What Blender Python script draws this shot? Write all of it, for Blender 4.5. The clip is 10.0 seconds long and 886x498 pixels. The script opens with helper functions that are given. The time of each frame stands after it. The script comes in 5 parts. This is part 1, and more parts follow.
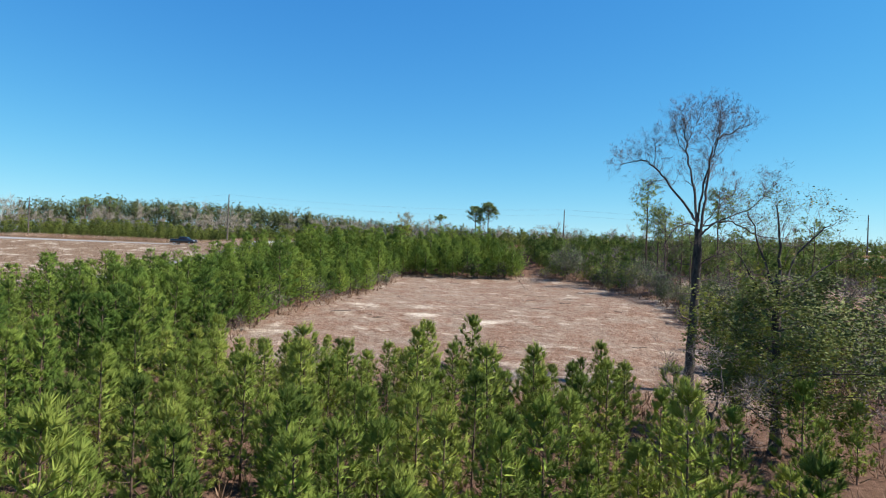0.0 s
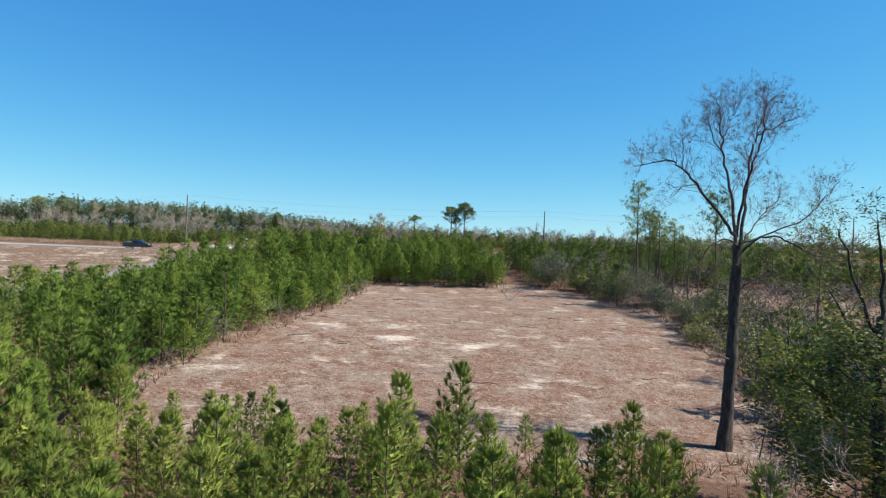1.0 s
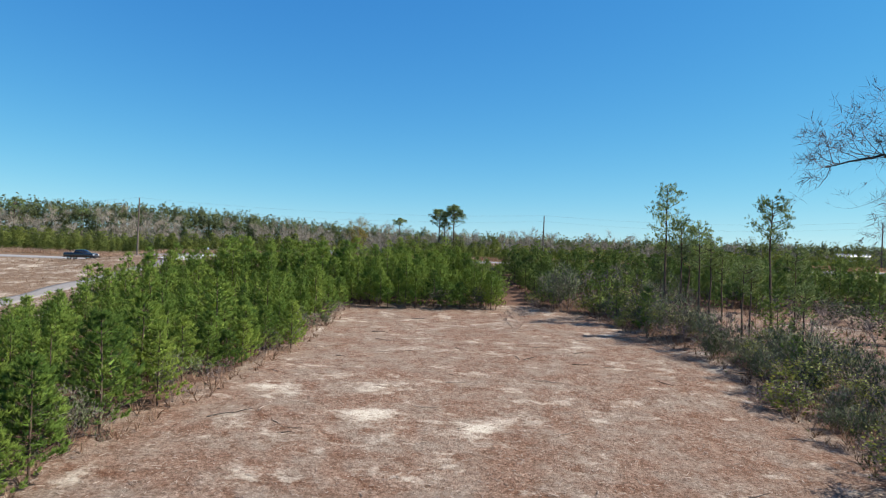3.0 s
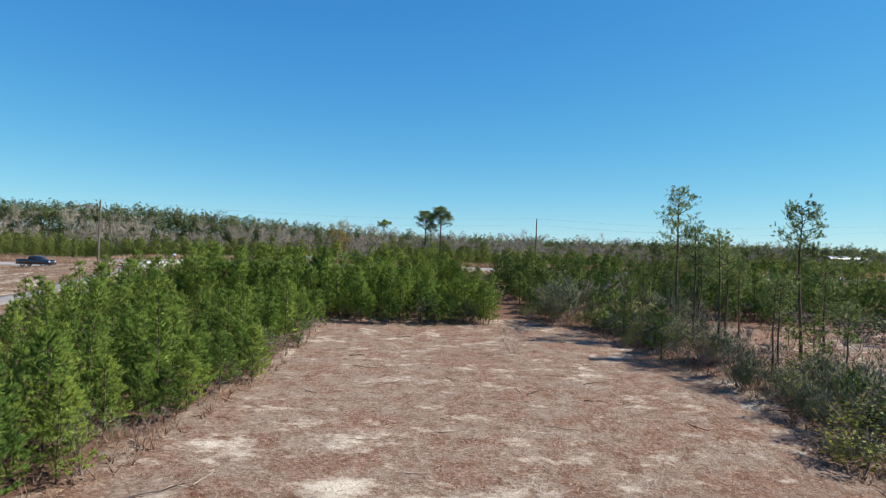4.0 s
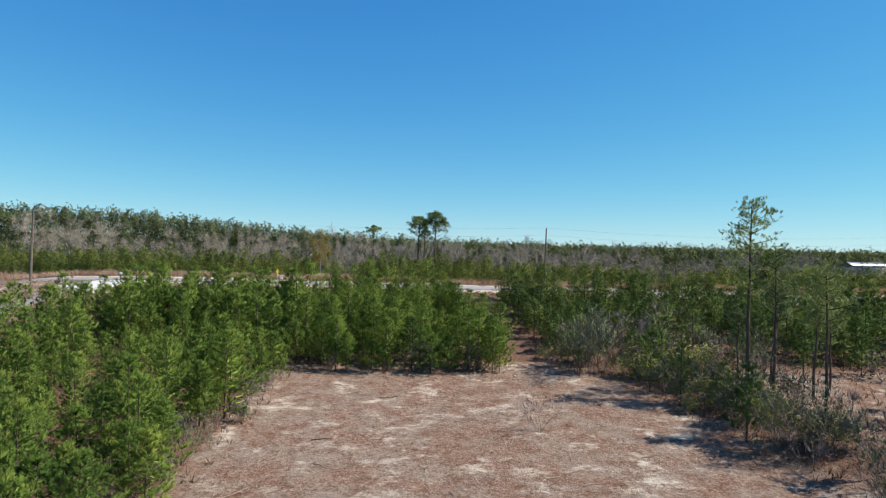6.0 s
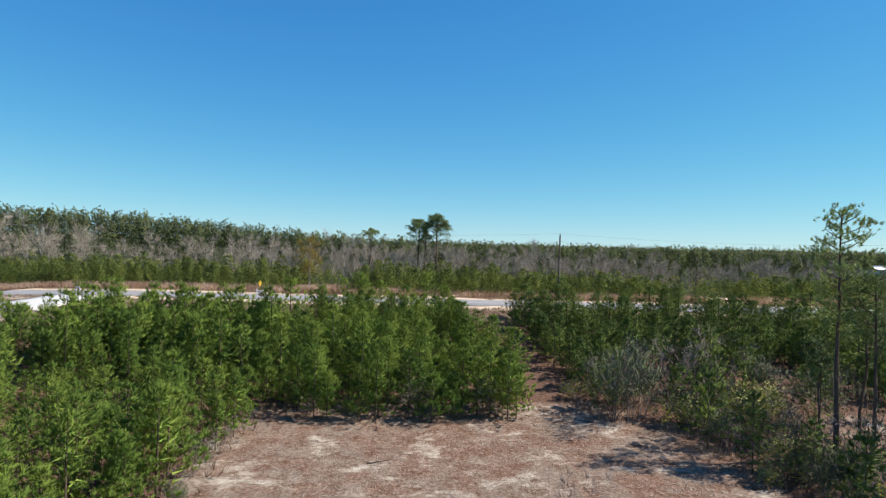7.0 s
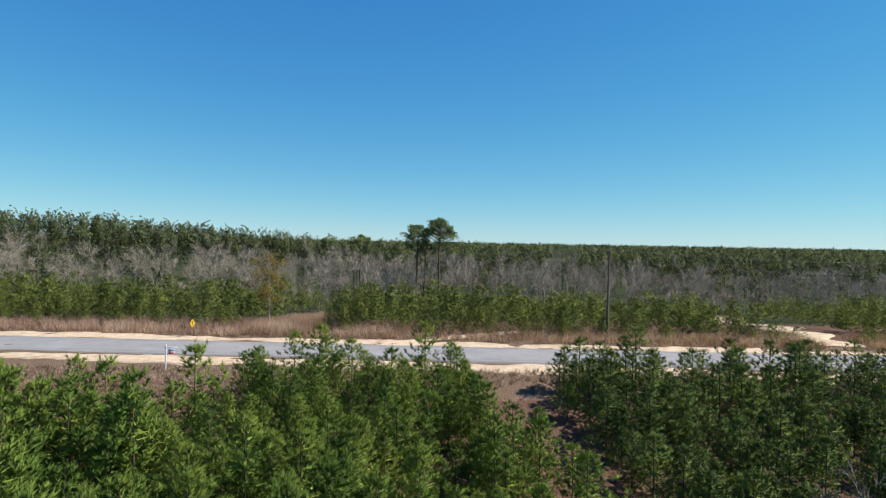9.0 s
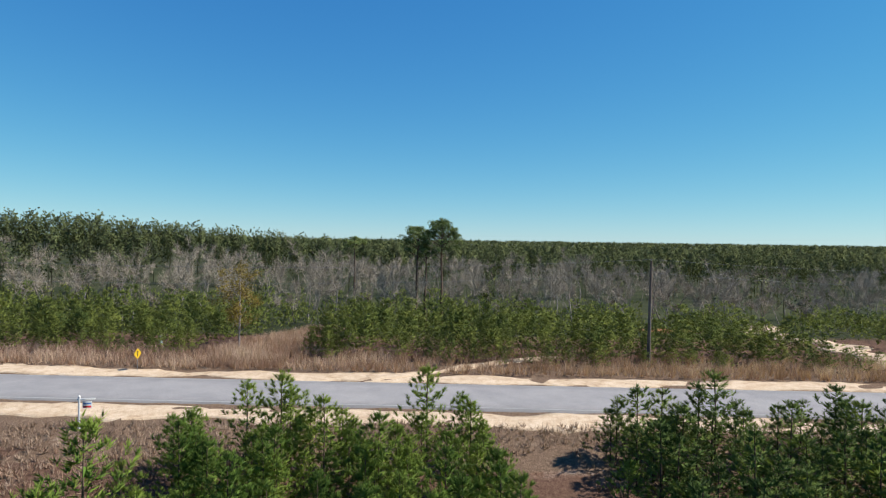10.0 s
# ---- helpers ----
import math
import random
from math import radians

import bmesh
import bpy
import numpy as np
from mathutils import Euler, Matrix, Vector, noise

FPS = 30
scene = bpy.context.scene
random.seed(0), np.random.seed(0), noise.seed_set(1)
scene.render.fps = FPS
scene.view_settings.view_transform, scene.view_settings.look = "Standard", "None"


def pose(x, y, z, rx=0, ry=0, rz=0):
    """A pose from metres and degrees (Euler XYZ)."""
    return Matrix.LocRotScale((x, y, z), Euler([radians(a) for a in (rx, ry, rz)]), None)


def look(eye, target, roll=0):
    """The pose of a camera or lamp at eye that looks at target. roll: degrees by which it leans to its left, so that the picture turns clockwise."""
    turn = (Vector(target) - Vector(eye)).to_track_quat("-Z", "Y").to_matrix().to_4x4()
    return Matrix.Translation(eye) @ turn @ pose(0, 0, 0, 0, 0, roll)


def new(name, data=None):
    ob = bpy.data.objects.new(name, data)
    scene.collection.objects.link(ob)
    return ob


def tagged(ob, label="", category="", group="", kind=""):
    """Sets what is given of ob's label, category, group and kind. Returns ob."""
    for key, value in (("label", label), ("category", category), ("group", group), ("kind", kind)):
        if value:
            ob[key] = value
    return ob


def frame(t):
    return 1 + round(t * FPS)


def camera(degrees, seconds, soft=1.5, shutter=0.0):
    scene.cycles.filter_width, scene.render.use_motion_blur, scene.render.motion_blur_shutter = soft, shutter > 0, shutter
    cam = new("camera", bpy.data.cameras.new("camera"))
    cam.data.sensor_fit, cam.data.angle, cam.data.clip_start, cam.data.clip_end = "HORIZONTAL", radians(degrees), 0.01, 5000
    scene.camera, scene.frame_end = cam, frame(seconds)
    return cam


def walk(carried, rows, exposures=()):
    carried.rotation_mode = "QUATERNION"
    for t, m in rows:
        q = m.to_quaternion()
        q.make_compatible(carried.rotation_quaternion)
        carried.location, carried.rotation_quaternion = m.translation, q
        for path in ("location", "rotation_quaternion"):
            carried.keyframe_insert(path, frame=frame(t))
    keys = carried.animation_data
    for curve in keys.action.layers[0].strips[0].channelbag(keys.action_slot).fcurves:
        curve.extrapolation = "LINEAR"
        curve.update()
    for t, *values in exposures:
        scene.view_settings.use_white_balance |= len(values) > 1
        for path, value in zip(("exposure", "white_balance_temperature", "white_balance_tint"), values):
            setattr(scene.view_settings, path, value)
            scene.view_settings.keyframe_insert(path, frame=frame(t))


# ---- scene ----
# ---------------------------------------------------------------- camera
cam = camera(72.0, 10.0, soft=1.2, shutter=0.05)
# seconds, x, y, z, yaw, pitch, lean
PATH = [
    (0.0, 1.26, -0.07, 5.30, 1.52, 0.49, 1.67),
    (0.5, 1.04, 3.44, 5.85, 0.14, 0.46, 1.62),
    (1.0, 0.88, 6.82, 6.37, -0.93, 0.43, 1.57),
    (1.5, 0.78, 10.16, 6.87, -1.70, 0.42, 1.53),
    (2.0, 0.71, 13.54, 7.36, -1.73, 0.40, 1.50),
    (2.5, 0.67, 16.98, 7.85, -1.74, 0.39, 1.48),
    (3.25, 0.65, 22.16, 8.60, -2.67, 0.37, 1.45),
    (4.0, 0.68, 27.20, 9.39, -3.61, 0.35, 1.42),
    (4.5, 0.74, 30.50, 9.95, -4.18, 0.34, 1.40),
    (5.0, 0.84, 33.85, 10.54, -4.24, 0.32, 1.39),
    (5.75, 1.06, 39.37, 11.48, -4.23, 0.28, 1.35),
    (6.5, 1.38, 46.01, 12.49, -4.21, 0.23, 1.31),
    (7.0, 1.65, 51.23, 13.18, -4.15, 0.18, 1.27),
    (7.5, 1.95, 57.00, 13.89, -4.12, 0.12, 1.23),
    (8.0, 2.28, 63.07, 14.59, -3.99, 0.05, 1.17),
    (8.5, 2.61, 69.07, 15.27, -3.96, -0.03, 1.10),
    (9.0, 2.92, 74.70, 15.92, -3.99, -0.12, 1.02),
    (9.5, 3.18, 80.03, 16.49, -3.96, -0.24, 0.93),
    (10.0, 3.33, 86.06, 16.96, -3.93, -0.37, 0.82),
]


def heading(yaw, pitch):
    a, b = radians(yaw), radians(pitch)
    return Vector((-math.sin(a) * math.cos(b), math.cos(a) * math.cos(b), math.sin(b)))


walk(cam, [(t, look((x, y, z), Vector((x, y, z)) + heading(yaw, pitch), lean)) for t, x, y, z, yaw, pitch, lean in PATH], exposures=[(0.0, 0.96), (4.0, 0.79), (7.5, 0.77), (10.0, 0.61)])

# ---------------------------------------------------------------- light
SUN_AZ, SUN_EL = 95.0, 47.0  # degrees from +y towards +x, and above the horizon
world = bpy.data.worlds.new("world")
scene.world = world
world.use_nodes = True
wn = world.node_tree.nodes
sky = wn.new("ShaderNodeTexSky")
sky.sky_type = "NISHITA"
sky.sun_disc = False
sky.sun_elevation, sky.sun_rotation = radians(SUN_EL), radians(SUN_AZ)
sky.altitude, sky.air_density, sky.dust_density, sky.ozone_density = 60.0, 0.75, 0.0, 6.0
wn["Background"].inputs["Strength"].default_value = 0.091
rich = wn.new("ShaderNodeHueSaturation")
rich.inputs["Hue"].default_value, rich.inputs["Saturation"].default_value = 0.490, 1.18
world.node_tree.links.new(sky.outputs["Color"], rich.inputs["Color"])
tone = wn.new("ShaderNodeMix")
tone.data_type, tone.blend_type = "RGBA", "MULTIPLY"
tone.inputs[0].default_value, tone.inputs[7].default_value = 1.0, (0.86, 0.995, 0.94, 1.0)
world.node_tree.links.new(rich.outputs["Color"], tone.inputs[6])
# the glow towards the horizon levels off
level = [wn.new("ShaderNodeVectorMath") for k in range(3)]
for n, op, v in zip(level, ("ADD", "DIVIDE", "MULTIPLY"), ((9.2, 8.0, 2.75), None, (10.4, 10.95, 7.62))):
    n.operation = op
    if v:
        n.inputs[1].default_value = v
world.node_tree.links.new(tone.outputs[2], level[0].inputs[0])
world.node_tree.links.new(tone.outputs[2], level[1].inputs[0])
world.node_tree.links.new(level[0].outputs[0], level[1].inputs[1])
world.node_tree.links.new(level[1].outputs[0], level[2].inputs[0])
world.node_tree.links.new(level[2].outputs[0], wn["Background"].inputs["Color"])

sun_data = bpy.data.lights.new("sun", "SUN")
sun_data.energy, sun_data.angle, sun_data.color = 5.0, radians(0.53), (1.0, 0.95, 0.87)
sun = new("sun", sun_data)
sd = Vector((math.sin(radians(SUN_AZ)) * math.cos(radians(SUN_EL)), math.cos(radians(SUN_AZ)) * math.cos(radians(SUN_EL)), math.sin(radians(SUN_EL))))
sun.matrix_world = look(sd * 300 + Vector((0, 100, 0)), (0, 100, 0))


# ---------------------------------------------------------------- materials
def material(name, rough=0.9, spec=0.25):
    m = bpy.data.materials.new(name)
    m.use_nodes = True
    nt = m.node_tree
    b = nt.nodes["Principled BSDF"]
    b.inputs["Roughness"].default_value = rough
    b.inputs["Specular IOR Level"].default_value = spec
    return m, nt, b


def node(nt, kind, **settings):
    n = nt.nodes.new(kind)
    for k, v in settings.items():
        n.inputs[k.replace("_", " ")].default_value = v
    return n


def noise_fac(nt, scale, detail=4.0, rough=0.6, coords="Object"):
    tc = nt.nodes.new("ShaderNodeTexCoord")
    n = node(nt, "ShaderNodeTexNoise", Scale=scale, Detail=detail, Roughness=rough)
    nt.links.new(tc.outputs[coords], n.inputs["Vector"])
    return n.outputs["Fac"]


def ramp(nt, fac, stops):
    r = nt.nodes.new("ShaderNodeValToRGB")
    el = r.color_ramp.elements
    while len(el) < len(stops):
        el.new(0.5)
    for e, (p, c) in zip(el, stops):
        e.position = p
        e.color = (*c, 1.0) if len(c) == 3 else c
    nt.links.new(fac, r.inputs["Fac"])
    return r.outputs["Color"]


def mix(nt, fac, a, b, blend="MIX"):
    m = nt.nodes.new("ShaderNodeMix")
    m.data_type, m.blend_type = "RGBA", blend
    for sock, v in ((m.inputs[0], fac), (m.inputs[6], a), (m.inputs[7], b)):
        if isinstance(v, bpy.types.NodeSocket):
            nt.links.new(v, sock)
        elif isinstance(v, (int, float)):
            sock.default_value = v
        else:
            sock.default_value = (*v, 1.0)
    return m.outputs[2]


def mathn(nt, op, a, b=0.0, clamp=False):
    m = nt.nodes.new("ShaderNodeMath")
    m.operation, m.use_clamp = op, clamp
    for sock, v in ((m.inputs[0], a), (m.inputs[1], b)):
        if isinstance(v, bpy.types.NodeSocket):
            nt.links.new(v, sock)
        else:
            sock.default_value = v
    return m.outputs[0]


def bump(nt, b, height, strength=0.4, distance=0.05):
    n = node(nt, "ShaderNodeBump", Strength=strength, Distance=distance)
    nt.links.new(height, n.inputs["Height"])
    nt.links.new(n.outputs["Normal"], b.inputs["Normal"])


def attribute(nt, name):
    a = nt.nodes.new("ShaderNodeAttribute")
    a.attribute_name = name
    return a.outputs["Fac"]


def plain(name, colour, rough=0.6, metal=0.0, vary=0.12, scale=6.0, spec=0.4):
    """A surface of one colour with soft wear at two scales."""
    m, nt, b = material(name, rough, spec)
    b.inputs["Metallic"].default_value = metal
    a = ramp(nt, noise_fac(nt, scale), [(0.3, tuple(c * (1 - vary) for c in colour)), (0.7, tuple(min(1, c * (1 + vary)) for c in colour))])
    f = ramp(nt, noise_fac(nt, scale * 9, 6.0), [(0.35, (0.88, 0.88, 0.88)), (0.7, (1, 1, 1))])
    nt.links.new(mix(nt, 1.0, a, f, "MULTIPLY"), b.inputs["Base Color"])
    return m


def leafy(name, dark, mid, light, clump=0.5, through_light=0.35, rough=0.55, soft=0.0):
    """Needles and leaves: each blade a shade of its own, trees and clumps differ, light passes through."""
    m, nt, b = material(name, rough, 0.15)
    geo = nt.nodes.new("ShaderNodeNewGeometry")
    info = nt.nodes.new("ShaderNodeObjectInfo")
    pos = nt.nodes.new("ShaderNodeVectorMath")
    pos.operation = "ADD"
    nt.links.new(geo.outputs["Position"], pos.inputs[0])
    nt.links.new(info.outputs["Random"], pos.inputs[1])
    n = node(nt, "ShaderNodeTexNoise", Scale=clump, Detail=3.0)
    nt.links.new(pos.outputs[0], n.inputs["Vector"])
    v = mathn(nt, "MULTIPLY_ADD", geo.outputs["Random Per Island"], 0.12 if soft else 0.55)
    v.node.inputs[2].default_value = -0.06 if soft else -0.275
    c1 = mathn(nt, "MULTIPLY_ADD", n.outputs["Fac"], 1.5)
    c1.node.inputs[2].default_value = -0.25
    s = mathn(nt, "ADD", v, c1)
    o = mathn(nt, "MULTIPLY_ADD", info.outputs["Random"], 0.44)
    o.node.inputs[2].default_value = -0.13 if soft else -0.22
    s = mathn(nt, "ADD", s, o)
    c = ramp(nt, s, [(0.2, dark), (0.5, mid), (0.85, light)])
    nt.links.new(c, b.inputs["Base Color"])
    tr = nt.nodes.new("ShaderNodeBsdfTranslucent")
    nt.links.new(mix(nt, 1.0, c, (1.25, 1.2, 0.6), "MULTIPLY"), tr.inputs["Color"])
    if soft:
        way = nt.nodes.new("ShaderNodeAttribute")
        way.attribute_name = "way"
        turn = nt.nodes.new("ShaderNodeVectorTransform")
        turn.vector_type, turn.convert_from, turn.convert_to = "NORMAL", "OBJECT", "WORLD"
        nt.links.new(way.outputs["Vector"], turn.inputs[0])
        k = nt.nodes.new("ShaderNodeMix")
        k.data_type = "VECTOR"
        k.inputs[0].default_value = soft
        nt.links.new(geo.outputs["Normal"], k.inputs[4])
        nt.links.new(turn.outputs[0], k.inputs[5])
        un = nt.nodes.new("ShaderNodeVectorMath")
        un.operation = "NORMALIZE"
        nt.links.new(k.outputs[1], un.inputs[0])
        nt.links.new(un.outputs[0], b.inputs["Normal"])
        nt.links.new(un.outputs[0], tr.inputs["Normal"])
    ms = nt.nodes.new("ShaderNodeMixShader")
    ms.inputs[0].default_value = through_light
    nt.links.new(b.outputs[0], ms.inputs[1])
    nt.links.new(tr.outputs[0], ms.inputs[2])
    nt.links.new(ms.outputs[0], nt.nodes["Material Output"].inputs["Surface"])
    return m


def barky(name, dark, light, scale=5.0):
    m, nt, b = material(name, 0.95, 0.15)
    tc = nt.nodes.new("ShaderNodeTexCoord")
    mp = nt.nodes.new("ShaderNodeMapping")
    mp.inputs["Scale"].default_value = (1.0, 1.0, 0.25)
    n = node(nt, "ShaderNodeTexNoise", Scale=scale, Detail=6.0, Roughness=0.7)
    nt.links.new(tc.outputs["Object"], mp.inputs["Vector"])
    nt.links.new(mp.outputs["Vector"], n.inputs["Vector"])
    geo = nt.nodes.new("ShaderNodeNewGeometry")
    f = mathn(nt, "ADD", n.outputs["Fac"], mathn(nt, "MULTIPLY", geo.outputs["Random Per Island"], 0.2))
    nt.links.new(ramp(nt, f, [(0.35, dark), (0.8, light)]), b.inputs["Base Color"])
    bump(nt, b, n.outputs["Fac"], 0.7, 0.03)
    return m


PINE = leafy("pine_needles", (0.046, 0.102, 0.021), (0.170, 0.284, 0.054), (0.340, 0.448, 0.087), 0.40, 0.45, 0.8, 0.88)
SAPLING = leafy("sapling_needles", (0.100, 0.165, 0.036), (0.285, 0.385, 0.078), (0.470, 0.545, 0.125), 0.40, 0.5, 0.8, 0.88)
# PINE at lower values: the roadside band's shade is put into its colour
PINE_MID = leafy("shaded_roadside_pine_needles", (0.034, 0.061, 0.018), (0.124, 0.174, 0.043), (0.256, 0.300, 0.067), 0.30, 0.3, 0.8, 0.88)
# a darker PINE for the right-hand trees, whose shaded sides are coloured in
PINE_STAND = leafy("shaded_stand_pine_needles", (0.046, 0.090, 0.025), (0.148, 0.228, 0.058), (0.262, 0.336, 0.084), 0.30, 0.38, 0.8, 0.88)
PINE_FAR = leafy("far_pine_needles", (0.040, 0.058, 0.027), (0.096, 0.122, 0.053), (0.156, 0.182, 0.074), 0.16, 0.2, 0.8, 0.85)
PINE_OLD = leafy("old_pine_needles", (0.056, 0.084, 0.034), (0.160, 0.210, 0.070), (0.280, 0.325, 0.105), 0.6, 0.3, 0.55, 0.5)
BROADLEAF = leafy("evergreen_leaves", (0.052, 0.072, 0.024), (0.165, 0.192, 0.058), (0.345, 0.350, 0.112), 0.7, 0.35, 0.65, 0.5)
SCRUB = leafy("scrub_leaves", (0.044, 0.060, 0.027), (0.100, 0.120, 0.060), (0.165, 0.178, 0.098), 0.5, 0.25, 0.7, 0.55)
DRY = leafy("dry_grass", (0.264, 0.164, 0.120), (0.480, 0.340, 0.260), (0.624, 0.496, 0.400), 0.25, 0.3, 0.8)
STRAW = leafy("pine_straw", (0.096, 0.052, 0.034), (0.184, 0.112, 0.076), (0.288, 0.192, 0.132), 0.4, 0.1, 0.9)
VERGE = leafy("verge_grass", (0.136, 0.084, 0.060), (0.264, 0.180, 0.132), (0.400, 0.304, 0.232), 0.4, 0.15, 0.9)
AUTUMN = leafy("yellowing_leaves", (0.120, 0.084, 0.024), (0.240, 0.176, 0.048), (0.360, 0.280, 0.088), 0.8, 0.4)
BARK = barky("pine_bark", (0.044, 0.029, 0.021), (0.160, 0.108, 0.080))
DARKBARK = barky("dark_bark", (0.019, 0.014, 0.012), (0.120, 0.100, 0.086), 9.0)
GREYBARK = barky("grey_bark", (0.152, 0.124, 0.112), (0.376, 0.328, 0.304), 2.0)
TWIG = barky("twigs", (0.128, 0.096, 0.083), (0.272, 0.220, 0.196), 1.0)
PALE_TWIG = barky("pale_twigs", (0.178, 0.146, 0.108), (0.375, 0.325, 0.256), 1.0)
DARK_TWIG = barky("dark_twigs", (0.088, 0.054, 0.048), (0.215, 0.145, 0.132), 1.0)
CHIP = barky("wood_chips", (0.136, 0.092, 0.068), (0.368, 0.296, 0.240), 2.0)

# ---------------------------------------------------------------- lie of the land
PROFILE_Y = [-400, -80, -20, 0, 33, 42, 50, 60, 70, 86, 95, 105, 113, 119, 124, 140, 150, 165, 190, 260, 400, 800, 1500, 4600]
PROFILE_Z = [-8, -4, -2.9, -2.3, -1.3, -0.6, -0.1, 0.5, 0.7, 1.2, 1.9, 3.4, 5.2, 6.5, 6.8, 6.9, 6.4, 5.0, 3.2, 4.3, 6.8, 10, 17, 20]


def smooth(a, b, v):
    t = np.clip((v - a) / (b - a), 0, 1)
    return t * t * (3 - 2 * t)


def land(x, y):
    """Height of the ground; takes numbers or arrays."""
    x, y = np.asarray(x, float), np.asarray(y, float)
    z = np.interp(y, PROFILE_Y, PROFILE_Z)
    z = z - 0.045 * np.clip(x - 2, -25, 25) * (1 - smooth(50, 70, y))
    z = z + 0.7 * smooth(21, 27, x) * smooth(60, 75, y) * (1 - smooth(95, 110, y))
    z = z - 0.6 * smooth(-30, -60, x) * smooth(100, 120, y) * (1 - smooth(150, 170, y))
    z = z - 0.9 * smooth(-47, -58, x) * smooth(100, 120, y) * (1 - smooth(135, 150, y))
    z = z + 11 * np.exp(-(((x + 135) / 95) ** 2) - ((y - 300) / 100) ** 2)
    return z


def road_y(x):
    """The middle of the paved road."""
    return 127.1 - 0.0866 * np.asarray(x, float)


def at(x, y, up=0.0):
    return Vector((x, y, float(land(x, y)) + up))


# ---------------------------------------------------------------- mesh building
class Buf:
    """Gathers triangles and quads."""

    def __init__(self):
        self.v, self.f, self.w, self.n = [], [], [], 0

    def add(self, verts, faces, way=None):
        """way: for foliage, the direction that each corner's tuft faces."""
        verts, faces = np.asarray(verts, np.float32), np.asarray(faces, np.int32)
        self.v.append(verts)
        self.f.append(faces + self.n)
        self.w.append(np.zeros_like(verts) if way is None else np.asarray(way, np.float32))
        self.n += len(verts)

    def moved(self, m):
        """The same, carried by the matrix m."""
        out, m = Buf(), np.array(m)
        for v, f, w in zip(self.v, self.f, self.w):
            out.v.append((v @ m[:3, :3].T + m[:3, 3]).astype(np.float32))
            out.f.append(f)
            out.w.append((w @ m[:3, :3].T).astype(np.float32))
        out.n = self.n
        return out

    def join(self, other):
        for v, f, w in zip(other.v, other.f, other.w):
            self.v.append(v)
            self.f.append(f + self.n)
            self.w.append(w)
        self.n += other.n
        return self

    def packed(self):
        """One array of corners and one of triangles."""
        tri = [f if f.shape[1] == 3 else np.concatenate([f[:, :3], f[:, [0, 2, 3]]]) for f in self.f]
        one = Buf()
        one.v, one.f, one.w, one.n = [np.concatenate(self.v)], [np.concatenate(tri)], [np.concatenate(self.w)], self.n
        return one

    def mesh(self, name, mat, round_off=False):
        me = bpy.data.meshes.new(name)
        v = np.concatenate(self.v)
        sizes = np.concatenate([np.full(len(f), f.shape[1], np.int32) for f in self.f])
        loops = np.concatenate([f.ravel() for f in self.f])
        me.vertices.add(len(v))
        me.vertices.foreach_set("co", v.ravel())
        me.loops.add(len(loops))
        me.loops.foreach_set("vertex_index", loops)
        me.polygons.add(len(sizes))
        me.polygons.foreach_set("loop_start", np.concatenate([[0], np.cumsum(sizes)[:-1]]).astype(np.int32))
        if round_off:
            me.polygons.foreach_set("use_smooth", np.ones(len(sizes), bool))
        w = np.concatenate(self.w)
        if np.any(w):
            me.attributes.new("way", "FLOAT_VECTOR", "POINT").data.foreach_set("vector", w.ravel())
        me.update(calc_edges=True)
        me.materials.append(mat)
        return me


def basis(d):
    """Two arrays of directions square to each direction in d."""
    ref = np.where(np.abs(d[:, 2:3]) < 0.9, [[0, 0, 1.0]], [[1.0, 0, 0]])
    a = np.cross(d, ref)
    a /= np.linalg.norm(a, axis=1, keepdims=True) + 1e-9
    return a, np.cross(d, a)


def unit(v):
    return v / (np.linalg.norm(v, axis=-1, keepdims=True) + 1e-9)


def tube(buf, pts, radii, sides=6):
    """A tapered limb through pts."""
    pts, radii = np.asarray(pts, float), np.asarray(radii, float)
    d = unit(np.gradient(pts, axis=0))
    a, b = basis(d)
    ang = np.arange(sides) * 2 * math.pi / sides
    ring = a[:, None] * np.cos(ang)[None, :, None] + b[:, None] * np.sin(ang)[None, :, None]
    v = (pts[:, None] + ring * radii[:, None, None]).reshape(-1, 3)
    i, k = np.meshgrid(np.arange(len(pts) - 1), np.arange(sides), indexing="ij")
    k2 = (k + 1) % sides
    f = np.stack([i * sides + k, i * sides + k2, (i + 1) * sides + k2, (i + 1) * sides + k], -1).reshape(-1, 4)
    buf.add(v, f)


def blades(buf, rng, roots, dirs, per, length, width, spread, lift=0.0, faces_out=None):
    """Tufts: from each root, per thin pointed blades that fan about its direction."""
    n = len(roots)
    r = np.repeat(roots, per, axis=0)
    d = np.repeat(dirs, per, axis=0) + rng.normal(0, spread, (n * per, 3))
    d[:, 2] += lift
    d = unit(d)
    a, b = basis(d)
    t = rng.uniform(0, math.pi, (n * per, 1))
    side = a * np.cos(t) + b * np.sin(t)
    ln = length * rng.uniform(0.7, 1.2, (n * per, 1))
    w = width * rng.uniform(0.7, 1.3, (n * per, 1))
    v = np.stack([r + d * ln * 0.15 - side * w / 2, r + d * ln * 0.15 + side * w / 2, r + d * ln], 1).reshape(-1, 3)
    buf.add(v, np.arange(n * per * 3).reshape(-1, 3), None if faces_out is None else np.repeat(faces_out, per * 3, axis=0))


